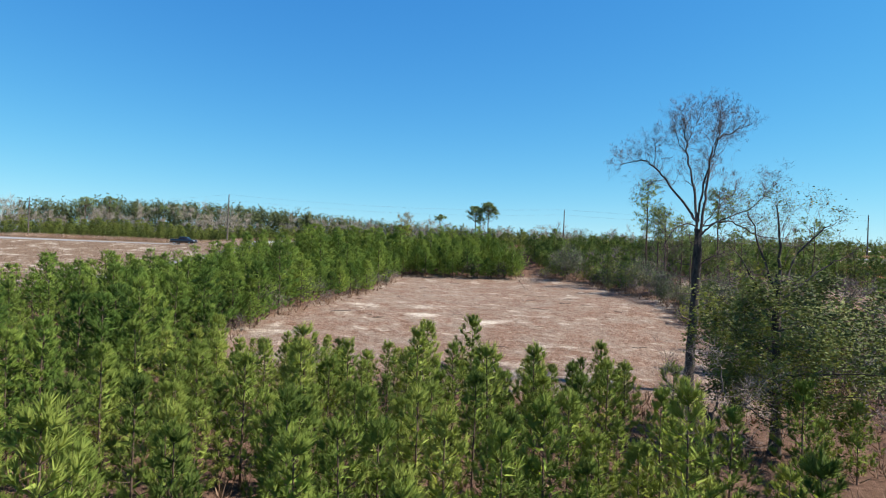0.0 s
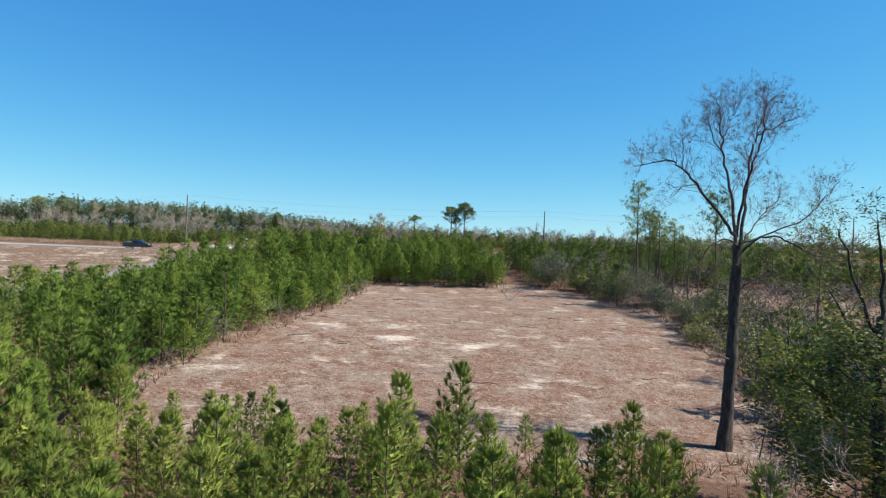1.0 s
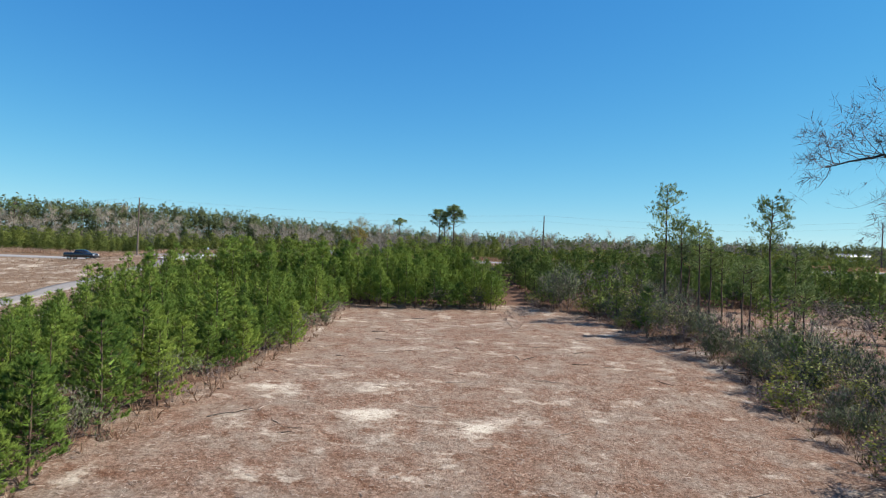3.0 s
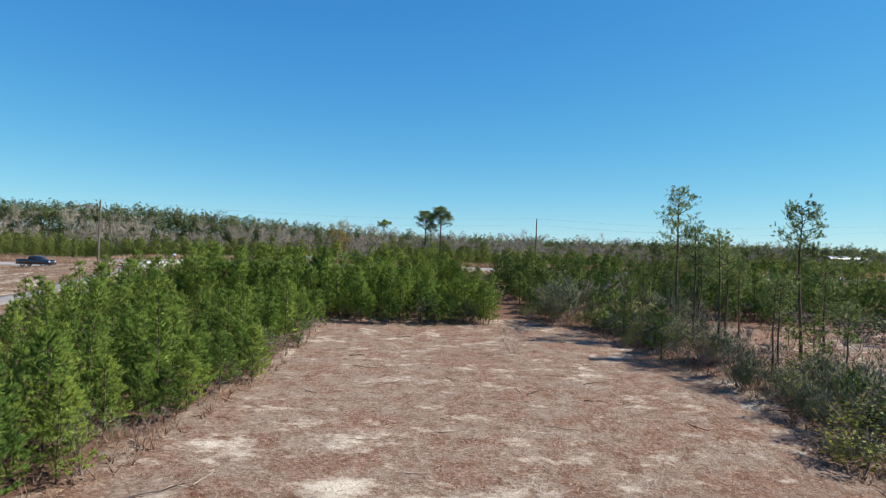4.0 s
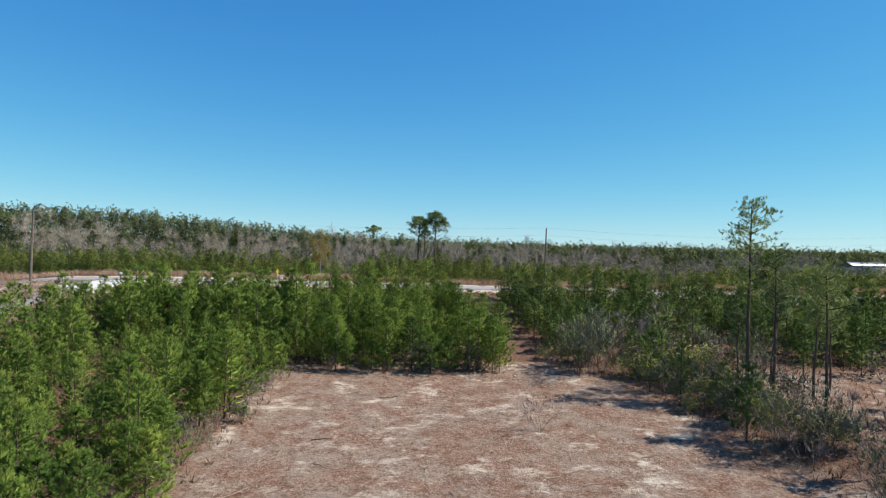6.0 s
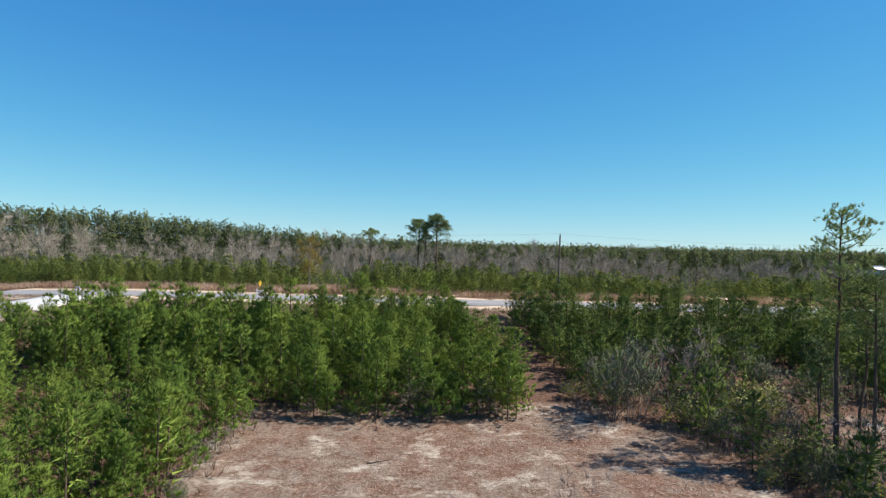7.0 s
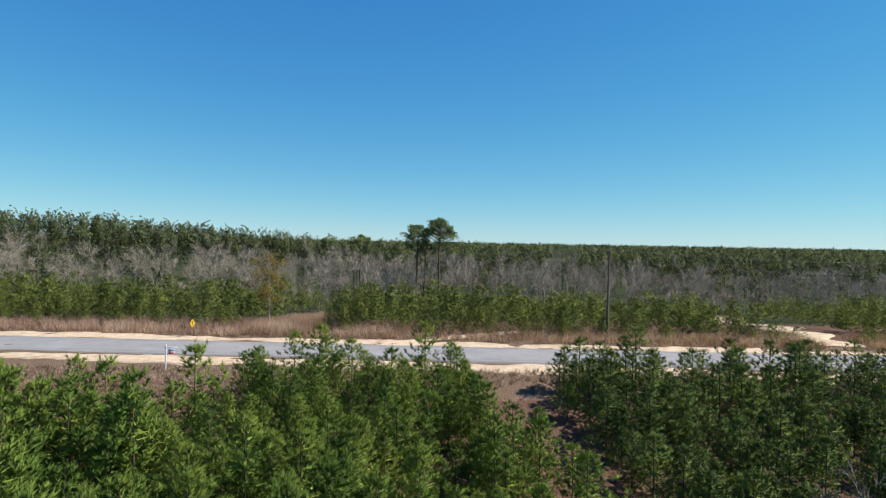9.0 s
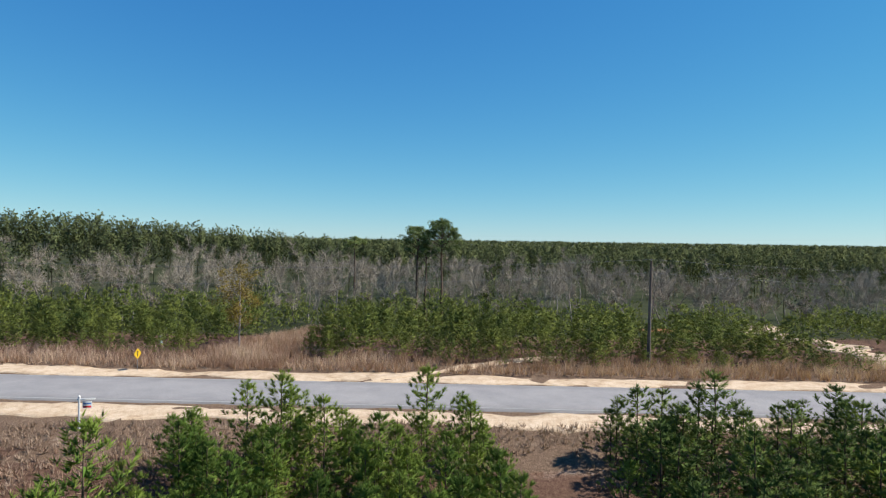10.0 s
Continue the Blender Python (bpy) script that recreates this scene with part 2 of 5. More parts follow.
def leaves(buf, rng, centres, size, flat=0.0):
    """Single leaves, each a bent quad."""
    n = len(centres)
    d = unit(rng.normal(0, 1, (n, 3)))
    a, b = basis(d)
    s = size * rng.uniform(0.6, 1.3, (n, 1))
    v = np.stack([centres - a * s, centres - b * s * 0.5, centres + a * s, centres + b * s * 0.5 + d * s * 0.2], 1).reshape(-1, 3)
    out = unit(unit(centres - centres.mean(axis=0)) + d * 0.5 + [0, 0, 0.3])
    buf.add(v, np.arange(n * 4).reshape(-1, 4), np.repeat(out, 4, axis=0))


def part(name, buf, mat, parent, label="", round_off=False):
    ob = new(name, buf.mesh(name, mat, round_off))
    ob.parent = parent
    if label:
        tagged(ob, label)
    return ob


def stuff(name, buf, mat, label, category):
    ob = new(name, buf.mesh(name, mat))
    return tagged(ob, label, category, kind="stuff")


def empty(name, place, label, category, group="", turn=0.0):
    ob = new(name)
    ob.empty_display_size = 0.3
    ob.matrix_basis = Matrix.Translation(place) @ Matrix.Rotation(turn, 4, "Z")
    return tagged(ob, label, category, group)


# ---------------------------------------------------------------- trees
def brushes(buf, rng, roots, dirs, shoot, per, length, width, open_=0.7):
    """Bottle brushes: along each shoot thin needles stand out and forwards, closing to a point."""
    n = len(roots)
    u = rng.uniform(0, 1, (n * per, 1)) ** 0.8
    d = np.repeat(dirs, per, axis=0)
    ln = np.repeat(np.broadcast_to(np.asarray(shoot, float).reshape(-1, 1), (n, 1)), per, axis=0)
    r = np.repeat(roots, per, axis=0) + d * ln * u
    a, b = basis(d)
    t = rng.uniform(0, 6.283, (n * per, 1))
    way = unit(d * (0.55 + 0.6 * u) + (a * np.cos(t) + b * np.sin(t)) * open_ * rng.uniform(0.6, 1.3, (n * per, 1)) + np.array([0, 0, 0.12]))
    p, q = basis(way)
    t = rng.uniform(0, 3.1416, (n * per, 1))
    side = (p * np.cos(t) + q * np.sin(t)) * width * rng.uniform(0.7, 1.2, (n * per, 1)) / 2
    tip = r + way * length * rng.uniform(0.75, 1.15, (n * per, 1)) * (1 - 0.25 * u)
    v = np.stack([r - side, r + side, tip], 1).reshape(-1, 3)
    buf.add(v, np.arange(n * per * 3).reshape(-1, 3), np.repeat(unit(way + 0.35 * d), 3, axis=0))


def young_pine(seed, h, per=30, width=0.027, length=0.25, dense=1.0, twiggy=True, shoot=0.22, slim=1.0, gap=1.0):
    """Trunk and crown of a young pine h metres high: whorls of branches that end in upswept brushes of needles."""
    rng = np.random.default_rng(seed)
    wood, crown = Buf(), Buf()
    zs = np.linspace(0, h * 0.97, 7)
    bend = np.cumsum(rng.normal(0, 0.03 * h / 7, (7, 2)), axis=0) * (zs / h)[:, None]
    spine = np.column_stack([bend, zs])
    tube(wood, spine, 0.0085 * h * (1 - zs / h * 0.93) + 0.007, 5)
    roots, dirs, size = [], [], []
    z = h * rng.uniform(0.08, 0.18)
    reach = h * rng.uniform(0.36, 0.46) * slim
    lean = rng.uniform(0, 6.28)
    while z < h * 0.93:
        q = z / h
        n = max(2, int(round(rng.uniform(4.0, 6.2) * dense)))
        base = np.array([np.interp(z, zs, spine[:, 0]), np.interp(z, zs, spine[:, 1]), z])
        a0 = rng.uniform(0, 6.28)
        for k in range(n):
            a = a0 + k * 6.28 / n + rng.normal(0, 0.3)
            ln = (reach * (1 - q) ** 0.95 * (0.7 + 0.3 * min(1, q / 0.25)) + 0.05) * rng.uniform(0.6, 1.2) * (1 + 0.2 * math.cos(a - lean))
            out = unit(np.array([math.cos(a), math.sin(a), 0.04 + 0.65 * q + rng.normal(0, 0.1)]))
            curl = np.array([0, 0, 0.32 * ln])
            s = np.linspace(0, 1, 3)[:, None]
            if twiggy and k % 2:
                tube(wood, base + out * ln * s + curl * s**2, np.array([0.011, 0.008, 0.004]) * (0.5 + h / 8), 3)
            side = np.array([-out[1], out[0], 0.0])
            m = max(1, int(round(ln / 0.40 * dense)))
            up = out * 0.5 + np.array([0, 0, 0.85])
            roots.append(base + out * ln * 0.85 + curl * 0.72)
            dirs.append(up + rng.normal(0, 0.15, 3))
            size.append(shoot * rng.uniform(0.8, 1.3))
            for j in range(m):
                u = rng.uniform(0.35, 0.95)
                g = rng.choice((-1, 1)) * rng.uniform(0.2, 1.2)
                roots.append(base + out * ln * u + curl * u * u + side * g * 0.16)
                dirs.append(up + side * g * 0.7 + rng.normal(0, 0.18, 3))
                size.append(shoot * rng.uniform(0.55, 1.0))
        z += h * rng.uniform(0.065, 0.095) * gap
    top = spine[-1]
    roots.append(top - [0, 0, 0.30])
    dirs.append(np.array([0, 0, 1.0]))
    size.append(0.42)
    for k in range(4):
        a = k * 1.57 + lean
        roots.append(top - [0, 0, 0.34])
        dirs.append(np.array([math.cos(a) * 0.55, math.sin(a) * 0.55, 0.9]))
        size.append(0.24)
    brushes(crown, rng, np.array(roots), unit(np.array(dirs)), size, per, length, width, 0.68)
    # older needles close to the trunk
    n = 130
    q = rng.uniform(0.12, 0.82, n)
    a = rng.uniform(0, 6.28, n)
    core = np.column_stack([np.interp(q * h, zs, spine[:, 0]), np.interp(q * h, zs, spine[:, 1]), q * h])
    out = unit(np.column_stack([np.cos(a), np.sin(a), rng.uniform(0.1, 0.9, n)]))
    core += out * (reach * (1 - q) ** 0.85 * rng.uniform(0.0, 0.28, n))[:, None]
    blades(crown, rng, core, out, 1, 0.09 * h, 0.016 * h, 0.5, 0.0, out)
    return wood, crown


def simple_pine(seed, h, n=60, per=4, blade=0.6, width=0.16, crown_from=0.2, reach=0.27, shoot=0.5):
    """A pine for the distance: fewer, broader brushes."""
    rng = np.random.default_rng(seed)
    q = crown_from + (1 - crown_from) * rng.uniform(0, 1, n) ** 0.9
    q[-1] = 0.97
    a = rng.uniform(0, 6.28, n)
    r = h * reach * np.sqrt(1.02 - q) / math.sqrt(1.02 - crown_from) * rng.uniform(0.25, 1.0, n)
    roots = np.column_stack([np.cos(a) * r, np.sin(a) * r, q * h - shoot * 0.6])
    dirs = unit(np.column_stack([np.cos(a) * 0.6, np.sin(a) * 0.6, 0.5 + q]))
    b = Buf()
    brushes(b, rng, roots, dirs, shoot, per, blade, width, 0.8)
    return b


def far_pine(seed, h, n=40, per=5, blade=0.72, width=0.40, spread=0.17, deep=0.34):
    """A grown pine for the distance: a full, rounded crown of clumps that narrows to the top."""
    rng = np.random.default_rng(seed)
    d = unit(rng.normal(0, 1, (n, 3)))
    r = rng.uniform(0.3, 1.0, (n, 1)) ** 0.6 * np.array([h * spread, h * spread, h * deep])
    r[:, :2] *= 1.05 - 0.45 * d[:, 2:3]
    roots = d * r + [rng.normal(0, 0.02 * h), rng.normal(0, 0.02 * h), h * (1 - deep)]
    b = Buf()
    blades(b, rng, roots - [0, 0, 0.2], unit(d + [0, 0, 0.5]), per, blade, width, 0.8, 0.0, unit(d + [0, 0, 0.35]))
    tube(b, [(0, 0, 0), (0, 0, h * 0.8)], [0.11, 0.05], 3)
    return b


def limbs(rng, buf, start, way, length, radius, depth, ends, gnarl=0.22, fork=3, sides=6, droop=0.0, thin=0.62):
    """A limb that bends and forks; ends gathers the tips and their directions."""
    n = 5
    pts, d = [np.array(start, float)], np.array(way, float)
    for k in range(n - 1):
        d = d + rng.normal(0, gnarl, 3) * 0.5
        d[2] += 0.05 - droop
        d /= np.linalg.norm(d)
        pts.append(pts[-1] + d * length / (n - 1))
    radii = radius * np.linspace(1, thin * 0.9, n)
    tube(buf, pts, radii, sides)
    if depth == 0:
        ends.append((pts[-1], d))
        return
    for k in range(fork):
        j = n - 1 if k == 0 else int(rng.integers(2, n))
        turn = unit(rng.normal(0, 1, 3))
        w = d + turn * rng.uniform(0.45, 0.95) * (0.6 if k == 0 else 1.0)
        w[2] += 0.12
        w /= np.linalg.norm(w)
        limbs(rng, buf, pts[j], w, length * rng.uniform(0.5, 0.75), radii[j] * (0.72 if k == 0 else 0.5), depth - 1, ends, gnarl, fork, max(3, sides - 1), droop, thin)


# ---------------------------------------------------------------- ground
def spaced(lo, hi, step, far_lo, far_hi, grow=1.22):
    mid = list(np.arange(lo, hi + 0.01, step))
    up, s = [mid[-1]], step
    while up[-1] < far_hi:
        s *= grow
        up.append(up[-1] + s)
    dn, s = [mid[0]], step
    while dn[-1] > far_lo:
        s *= grow
        dn.append(dn[-1] - s)
    return np.array(dn[:0:-1] + mid + up[1:])


def polyline_gap(x, y, line):
    """Distance of points from a line of corners."""
    best = np.full(np.shape(x), 1e9)
    for (ax, ay), (bx, by) in zip(line[:-1], line[1:]):
        dx, dy = bx - ax, by - ay
        t = np.clip(((x - ax) * dx + (y - ay) * dy) / (dx * dx + dy * dy), 0, 1)
        best = np.minimum(best, np.hypot(x - ax - t * dx, y - ay - t * dy))
    return best


CLEAR_LEFT = ([28, 36, 42, 47, 53, 62, 80, 96], [-13, -12.5, -13, -11.8, -10.3, -9.2, -8.0, -7.6])
CLEAR_RIGHT = ([28, 34, 46, 60, 68, 78, 90, 96], [15, 17.5, 21.5, 23, 23, 21.5, 20, 15])
TRAIL = [(12.4, 86), (13.3, 94), (13.3, 101), (12.5, 107.5), (10.6, 114), (10.2, 122)]
DRIVEWAY = [(-36.5, 121.5), (-39.0, 115.0), (-42.0, 108.0), (-44.8, 100.0), (-45.8, 93.0), (-45.6, 84.0), (-45.2, 74.0), (-47.5, 62.0), (-56.0, 46.0), (-72.0, 24.0), (-95.0, 4.0)]


def in_clearing(x, y, grow=0.0):
    lo = np.interp(y, *CLEAR_LEFT) - grow
    hi = np.interp(y, *CLEAR_RIGHT) + grow
    return (x > lo) & (x < hi) & (y > 31 - grow) & (y < 94.5 + grow)


gx, gy = spaced(-95, 95, 1.25, -4300, 4300), spaced(-10, 215, 1.25, -500, 4600)
GX, GY = np.meshgrid(gx, gy)
GZ = land(GX, GY)
rng = np.random.default_rng(5)
GZ = GZ + rng.normal(0, 0.035, GZ.shape) * (np.abs(GX) < 96) * (GY > -12) * (GY < 216)
nx, ny = len(gx), len(gy)
ii, jj = np.meshgrid(np.arange(ny - 1), np.arange(nx - 1), indexing="ij")
gb = Buf()
gb.add(np.column_stack([GX.ravel(), GY.ravel(), GZ.ravel()]), np.stack([ii * nx + jj, ii * nx + jj + 1, (ii + 1) * nx + jj + 1, (ii + 1) * nx + jj], -1).reshape(-1, 4))

GROUND, nt, b = material("forest_ground", 1.0, 0.05)
big = noise_fac(nt, 0.16, 5.0, 0.65)
mid = noise_fac(nt, 1.1, 6.0, 0.7)
fine = noise_fac(nt, 5.0, 9.0, 0.8)
# mulched litter: chips, straw and grey slash
grit = mathn(nt, "ADD", mathn(nt, "MULTIPLY", fine, 0.55), mathn(nt, "MULTIPLY", noise_fac(nt, 13.0, 6.0, 0.85), 0.45))
litter = ramp(nt, grit, [(0.36, (0.032, 0.020, 0.014)), (0.45, (0.116, 0.075, 0.054)), (0.54, (0.230, 0.155, 0.117)), (0.66, (0.464, 0.368, 0.304))])
greyed = ramp(nt, grit, [(0.36, (0.064, 0.048, 0.038)), (0.48, (0.188, 0.152, 0.124)), (0.58, (0.304, 0.260, 0.220)), (0.68, (0.480, 0.424, 0.364))])
litter = mix(nt, ramp(nt, noise_fac(nt, 0.33, 5.0, 0.7), [(0.42, (0, 0, 0)), (0.60, (0.85, 0.85, 0.85))]), litter, greyed)
tint = ramp(nt, mid, [(0.33, (0.66, 0.50, 0.41)), (0.5, (0.97, 0.90, 0.85)), (0.68, (1.14, 1.12, 1.08))])
litter = mix(nt, 1.0, litter, tint, "MULTIPLY")
# bare pale sand showing through in streaks
tc = nt.nodes.new("ShaderNodeTexCoord")
mp = nt.nodes.new("ShaderNodeMapping")
mp.inputs["Scale"].default_value = (0.40, 0.56, 1.0)
nt.links.new(tc.outputs["Object"], mp.inputs["Vector"])
sn = node(nt, "ShaderNodeTexNoise", Scale=1.0, Detail=10.0, Roughness=0.76)
nt.links.new(mp.outputs["Vector"], sn.inputs["Vector"])
sand_c = ramp(nt, fine, [(0.3, (0.350, 0.290, 0.225)), (0.6, (0.520, 0.455, 0.370)), (0.8, (0.600, 0.540, 0.455))])
bare = attribute(nt, "bare")
sandfac = mathn(nt, "ADD", sn.outputs["Fac"], mathn(nt, "MULTIPLY", bare, 0.25))
sandfac = mathn(nt, "ADD", sandfac, mathn(nt, "MULTIPLY", mid, 0.12))
sandfac = mathn(nt, "ADD", sandfac, mathn(nt, "MULTIPLY", mathn(nt, "SUBTRACT", big, 0.5), 0.35))
sandmask = ramp(nt, sandfac, [(0.655, (0, 0, 0)), (0.80, (1, 1, 1))])
col = mix(nt, sandmask, litter, sand_c)
# pine straw under the trees
straw_c = ramp(nt, fine, [(0.3, (0.056, 0.032, 0.022)), (0.55, (0.136, 0.080, 0.056)), (0.75, (0.240, 0.160, 0.116))])
strawmask = ramp(nt, mathn(nt, "ADD", attribute(nt, "straw"), mathn(nt, "MULTIPLY", mathn(nt, "SUBTRACT", mid, 0.5), 0.9)), [(0.42, (0, 0, 0)), (0.6, (1, 1, 1))])
col = mix(nt, strawmask, col, straw_c)
# dry winter turf
turf_c = ramp(nt, fine, [(0.3, (0.080, 0.053, 0.035)), (0.55, (0.172, 0.116, 0.080)), (0.75, (0.280, 0.208, 0.148))])
turfmask = ramp(nt, mathn(nt, "ADD", attribute(nt, "turf"), mathn(nt, "MULTIPLY", mathn(nt, "SUBTRACT", big, 0.5), 0.7)), [(0.42, (0, 0, 0)), (0.6, (1, 1, 1))])
turf_c = mix(nt, mathn(nt, "MULTIPLY", sandmask, 0.8), turf_c, sand_c)
col = mix(nt, turfmask, col, turf_c)
# red clay
clay_c = ramp(nt, fine, [(0.3, (0.240, 0.096, 0.048)), (0.7, (0.400, 0.192, 0.104))])
claymask = ramp(nt, mathn(nt, "ADD", attribute(nt, "clay"), mathn(nt, "MULTIPLY", mathn(nt, "SUBTRACT", mid, 0.5), 0.6)), [(0.45, (0, 0, 0)), (0.55, (1, 1, 1))])
col = mix(nt, claymask, col, clay_c)
# far woodland floor
far_c = ramp(nt, big, [(0.35, (0.028, 0.036, 0.018)), (0.65, (0.056, 0.060, 0.032))])
col = mix(nt, attribute(nt, "far"), col, far_c)
nt.links.new(col, b.inputs["Base Color"])
bump(nt, b, mathn(nt, "ADD", fine, mid), 0.9, 0.10)

ground = tagged(new("ground", gb.mesh("ground", GROUND, True)), "cleared land of mulched brown litter with pale sand patches", "ground", kind="structure")
fx, fy = GX.ravel(), GY.ravel()
clear = in_clearing(fx, fy, 1.3).astype(float)
trail = 1 - smooth(1.3, 3.0, polyline_gap(fx, fy, TRAIL))
field_x = np.interp(fy, [0, 30, 52, 69, 90, 107, 118], [-44, -36, -32, -34.5, -36, -37, -31])
field = ((fx < field_x) & (fy > -60) & (fy < 136)).astype(float)
verge = ((np.abs(fy - road_y(fx)) < 11) & (np.abs(fx) < 300)).astype(float)
right_open = smooth(26, 32, fx) * smooth(55, 66, fy) * (1 - smooth(88, 95, fy)) * (1 - smooth(50, 60, fx))
far_right = smooth(52, 60, fx) * smooth(70, 80, fy) * (1 - smooth(128, 136, fy))
sand_spots = sum(np.exp(-(((fx - px) / 1.7) ** 2) - ((fy - py) / 1.1) ** 2) for px, py in [(-7.7, 54.9), (-1.8, 51.2), (-8.1, 55.1), (-1.8, 55.1), (4.3, 50.4), (-1.6, 51.0), (7.5, 42.3), (2.9, 68.8), (-3.3, 88.1)])
attrs = {
    "bare": np.clip(0.5 * sand_spots * clear + 0.35 * field + 0.20 * clear + 0.1 * right_open + 0.3 * (np.hypot(fx - 46, (fy - 147) * 1.5) < 9), 0, 1),
    "straw": np.clip(1 - clear - field - verge - right_open - 0.35 * trail, 0, 1),
    "turf": np.clip(field + verge, 0, 1) * 0.9,
    "clay": np.clip(0.8 * far_right * smooth(60, 75, fx) + (np.hypot((fx - 45) / 1.4, (fy - 178) / 1.6) < 3.2), 0, 1),
    "far": np.maximum(smooth(200, 300, np.hypot(fx, fy - 100)), smooth(158, 168, fy) * (np.hypot((fx - 45) / 1.4, (fy - 178) / 1.6) > 3.6)),
}
for key, val in attrs.items():
    at_ = ground.data.attributes.new(key, "FLOAT", "POINT")
    at_.data.foreach_set("value", val.astype(np.float32))


# ---------------------------------------------------------------- road, shoulders, drive
def strip(buf, line, half, up, skirt=0.35, step=1.0, wobble=0.0, seed=0, lanes=4):
    """A band along a line, laid on the land, with turned-down edges. half: half width, or a pair."""
    rng = np.random.default_rng(seed)
    line = np.array(line, float)
    seg = np.r_[0, np.cumsum(np.hypot(*np.diff(line, axis=0).T))]
    s = np.arange(0, seg[-1] + step / 2, step)
    p = np.column_stack([np.interp(s, seg, line[:, 0]), np.interp(s, seg, line[:, 1])])
    for k in range(3):
        p[1:-1] = (p[:-2] + 2 * p[1:-1] + p[2:]) / 4
    d = unit(np.gradient(p, axis=0))
    nrm = np.column_stack([-d[:, 1], d[:, 0]])
    lo, hi = half if isinstance(half, tuple) else (-half, half)
    w = rng.normal(0, 1, (2, len(s)))
    for k in range(4):
        w = (np.roll(w, 1, 1) + w + np.roll(w, -1, 1)) / 2.2
    w = w + rng.normal(0, 0.35, (2, len(s)))
    a, e = lo + w[0] * wobble, hi + w[1] * wobble
    rows = []
    for k in range(lanes + 1):
        q = p + nrm * (a + (e - a) * k / lanes)[:, None]
        rows.append(np.column_stack([q, land(q[:, 0], q[:, 1]) + up]))
    for q, edge in ((0, -1), (-1, 1)):
        r = rows[q].copy()
        r[:, :2] += nrm * edge * 0.06
        r[:, 2] -= skirt
        rows.insert(0 if edge < 0 else len(rows), r)
    v = np.stack(rows, 1)
    n, m = v.shape[:2]
    i, k = np.meshgrid(np.arange(n - 1), np.arange(m - 1), indexing="ij")
    buf.add(v.reshape(-1, 3), np.stack([i * m + k, (i + 1) * m + k, (i + 1) * m + k + 1, i * m + k + 1], -1).reshape(-1, 4))


ASPHALT, nt, b = material("worn_asphalt", 0.85, 0.3)
c = ramp(nt, noise_fac(nt, 40.0, 3.0, 0.8), [(0.3, (0.192, 0.182, 0.180)), (0.7, (0.312, 0.300, 0.296))])
t = ramp(nt, noise_fac(nt, 0.5, 4.0), [(0.3, (0.82, 0.82, 0.83)), (0.7, (1.08, 1.07, 1.05))])
nt.links.new(mix(nt, 1.0, c, t, "MULTIPLY"), b.inputs["Base Color"])
bump(nt, b, noise_fac(nt, 60.0, 2.0), 0.25, 0.01)

SAND, nt, b = material("pale_sand", 1.0, 0.05)
c = ramp(nt, noise_fac(nt, 1.2, 7.0, 0.7), [(0.30, (0.288, 0.200, 0.128)), (0.40, (0.464, 0.344, 0.232)), (0.6, (0.592, 0.468, 0.340)), (0.8, (0.640, 0.536, 0.416))])
t = ramp(nt, noise_fac(nt, 14.0, 6.0, 0.75), [(0.3, (0.72, 0.68, 0.64)), (0.55, (1, 1, 1))])
nt.links.new(mix(nt, 1.0, c, t, "MULTIPLY"), b.inputs["Base Color"])
bump(nt, b, noise_fac(nt, 5.0, 6.0), 0.8, 0.12)

CONCRETE = plain("new_concrete", (0.528, 0.504, 0.456), 0.85, vary=0.07, scale=1.2)
GRAVEL = plain("grey_gravel", (0.216, 0.196, 0.180), 1.0, vary=0.2, scale=3.0)
PAINT = plain("road_paint", (0.288, 0.280, 0.264), 0.7, vary=0.15, scale=4.0)

road_line = [(x, float(road_y(x))) for x in range(-330, 331, 10)]
rb = Buf()
strip(rb, road_line, 3.1, 0.10, step=2.0)
road = tagged(new("road", rb.mesh("road", ASPHALT, True)), "worn grey two-lane asphalt country road", "road", kind="structure")
for lo, hi in ((-2.92, -2.875), (2.875, 2.92)):
    lb = Buf()
    strip(lb, road_line, (lo, hi), 0.104, skirt=0.0, step=2.0, wobble=0.01, lanes=1, seed=3)
    ob = part("edge_line", lb, PAINT, road, "faded white edge line")
near_sand, far_sand = Buf(), Buf()
strip(near_sand, [q for q in road_line if -34 < q[0] < 140], (-6.0, -3.6), 0.045, step=0.7, wobble=0.25, seed=1, lanes=6)
strip(far_sand, [q for q in road_line if -52 < q[0] < 180], (3.55, 6.1), 0.045, step=0.7, wobble=0.28, seed=2, lanes=6)
for q in (near_sand, far_sand):
    tagged(new("sand_shoulder", q.mesh("sand_shoulder", SAND, True)), "pale washed sand shoulder along the road", "shoulder", kind="structure")
db = Buf()
strip(db, DRIVEWAY, 1.5, 0.06, step=0.8, wobble=0.12, seed=4)
tagged(new("driveway", db.mesh("driveway", GRAVEL, True)), "grey gravel driveway curving down from the road", "driveway", kind="structure")
ab = Buf()
strip(ab, [(-35.6, 126.6), (-36.2, 122.5), (-38.0, 117.6)], (-3.2, 3.6), 0.085, step=0.6, lanes=6)
tagged(new("driveway_apron", ab.mesh("driveway_apron", CONCRETE, True)), "pale new concrete apron where driveway meets road", "driveway", kind="structure")
SAND_TRACK = [(46.3, 131.7), (48.5, 140), (50.5, 149), (54, 158), (55, 170), (63, 184), (68, 192)]
sb = Buf()
strip(sb, SAND_TRACK, 2.6, 0.07, step=0.8, wobble=0.5, seed=6)
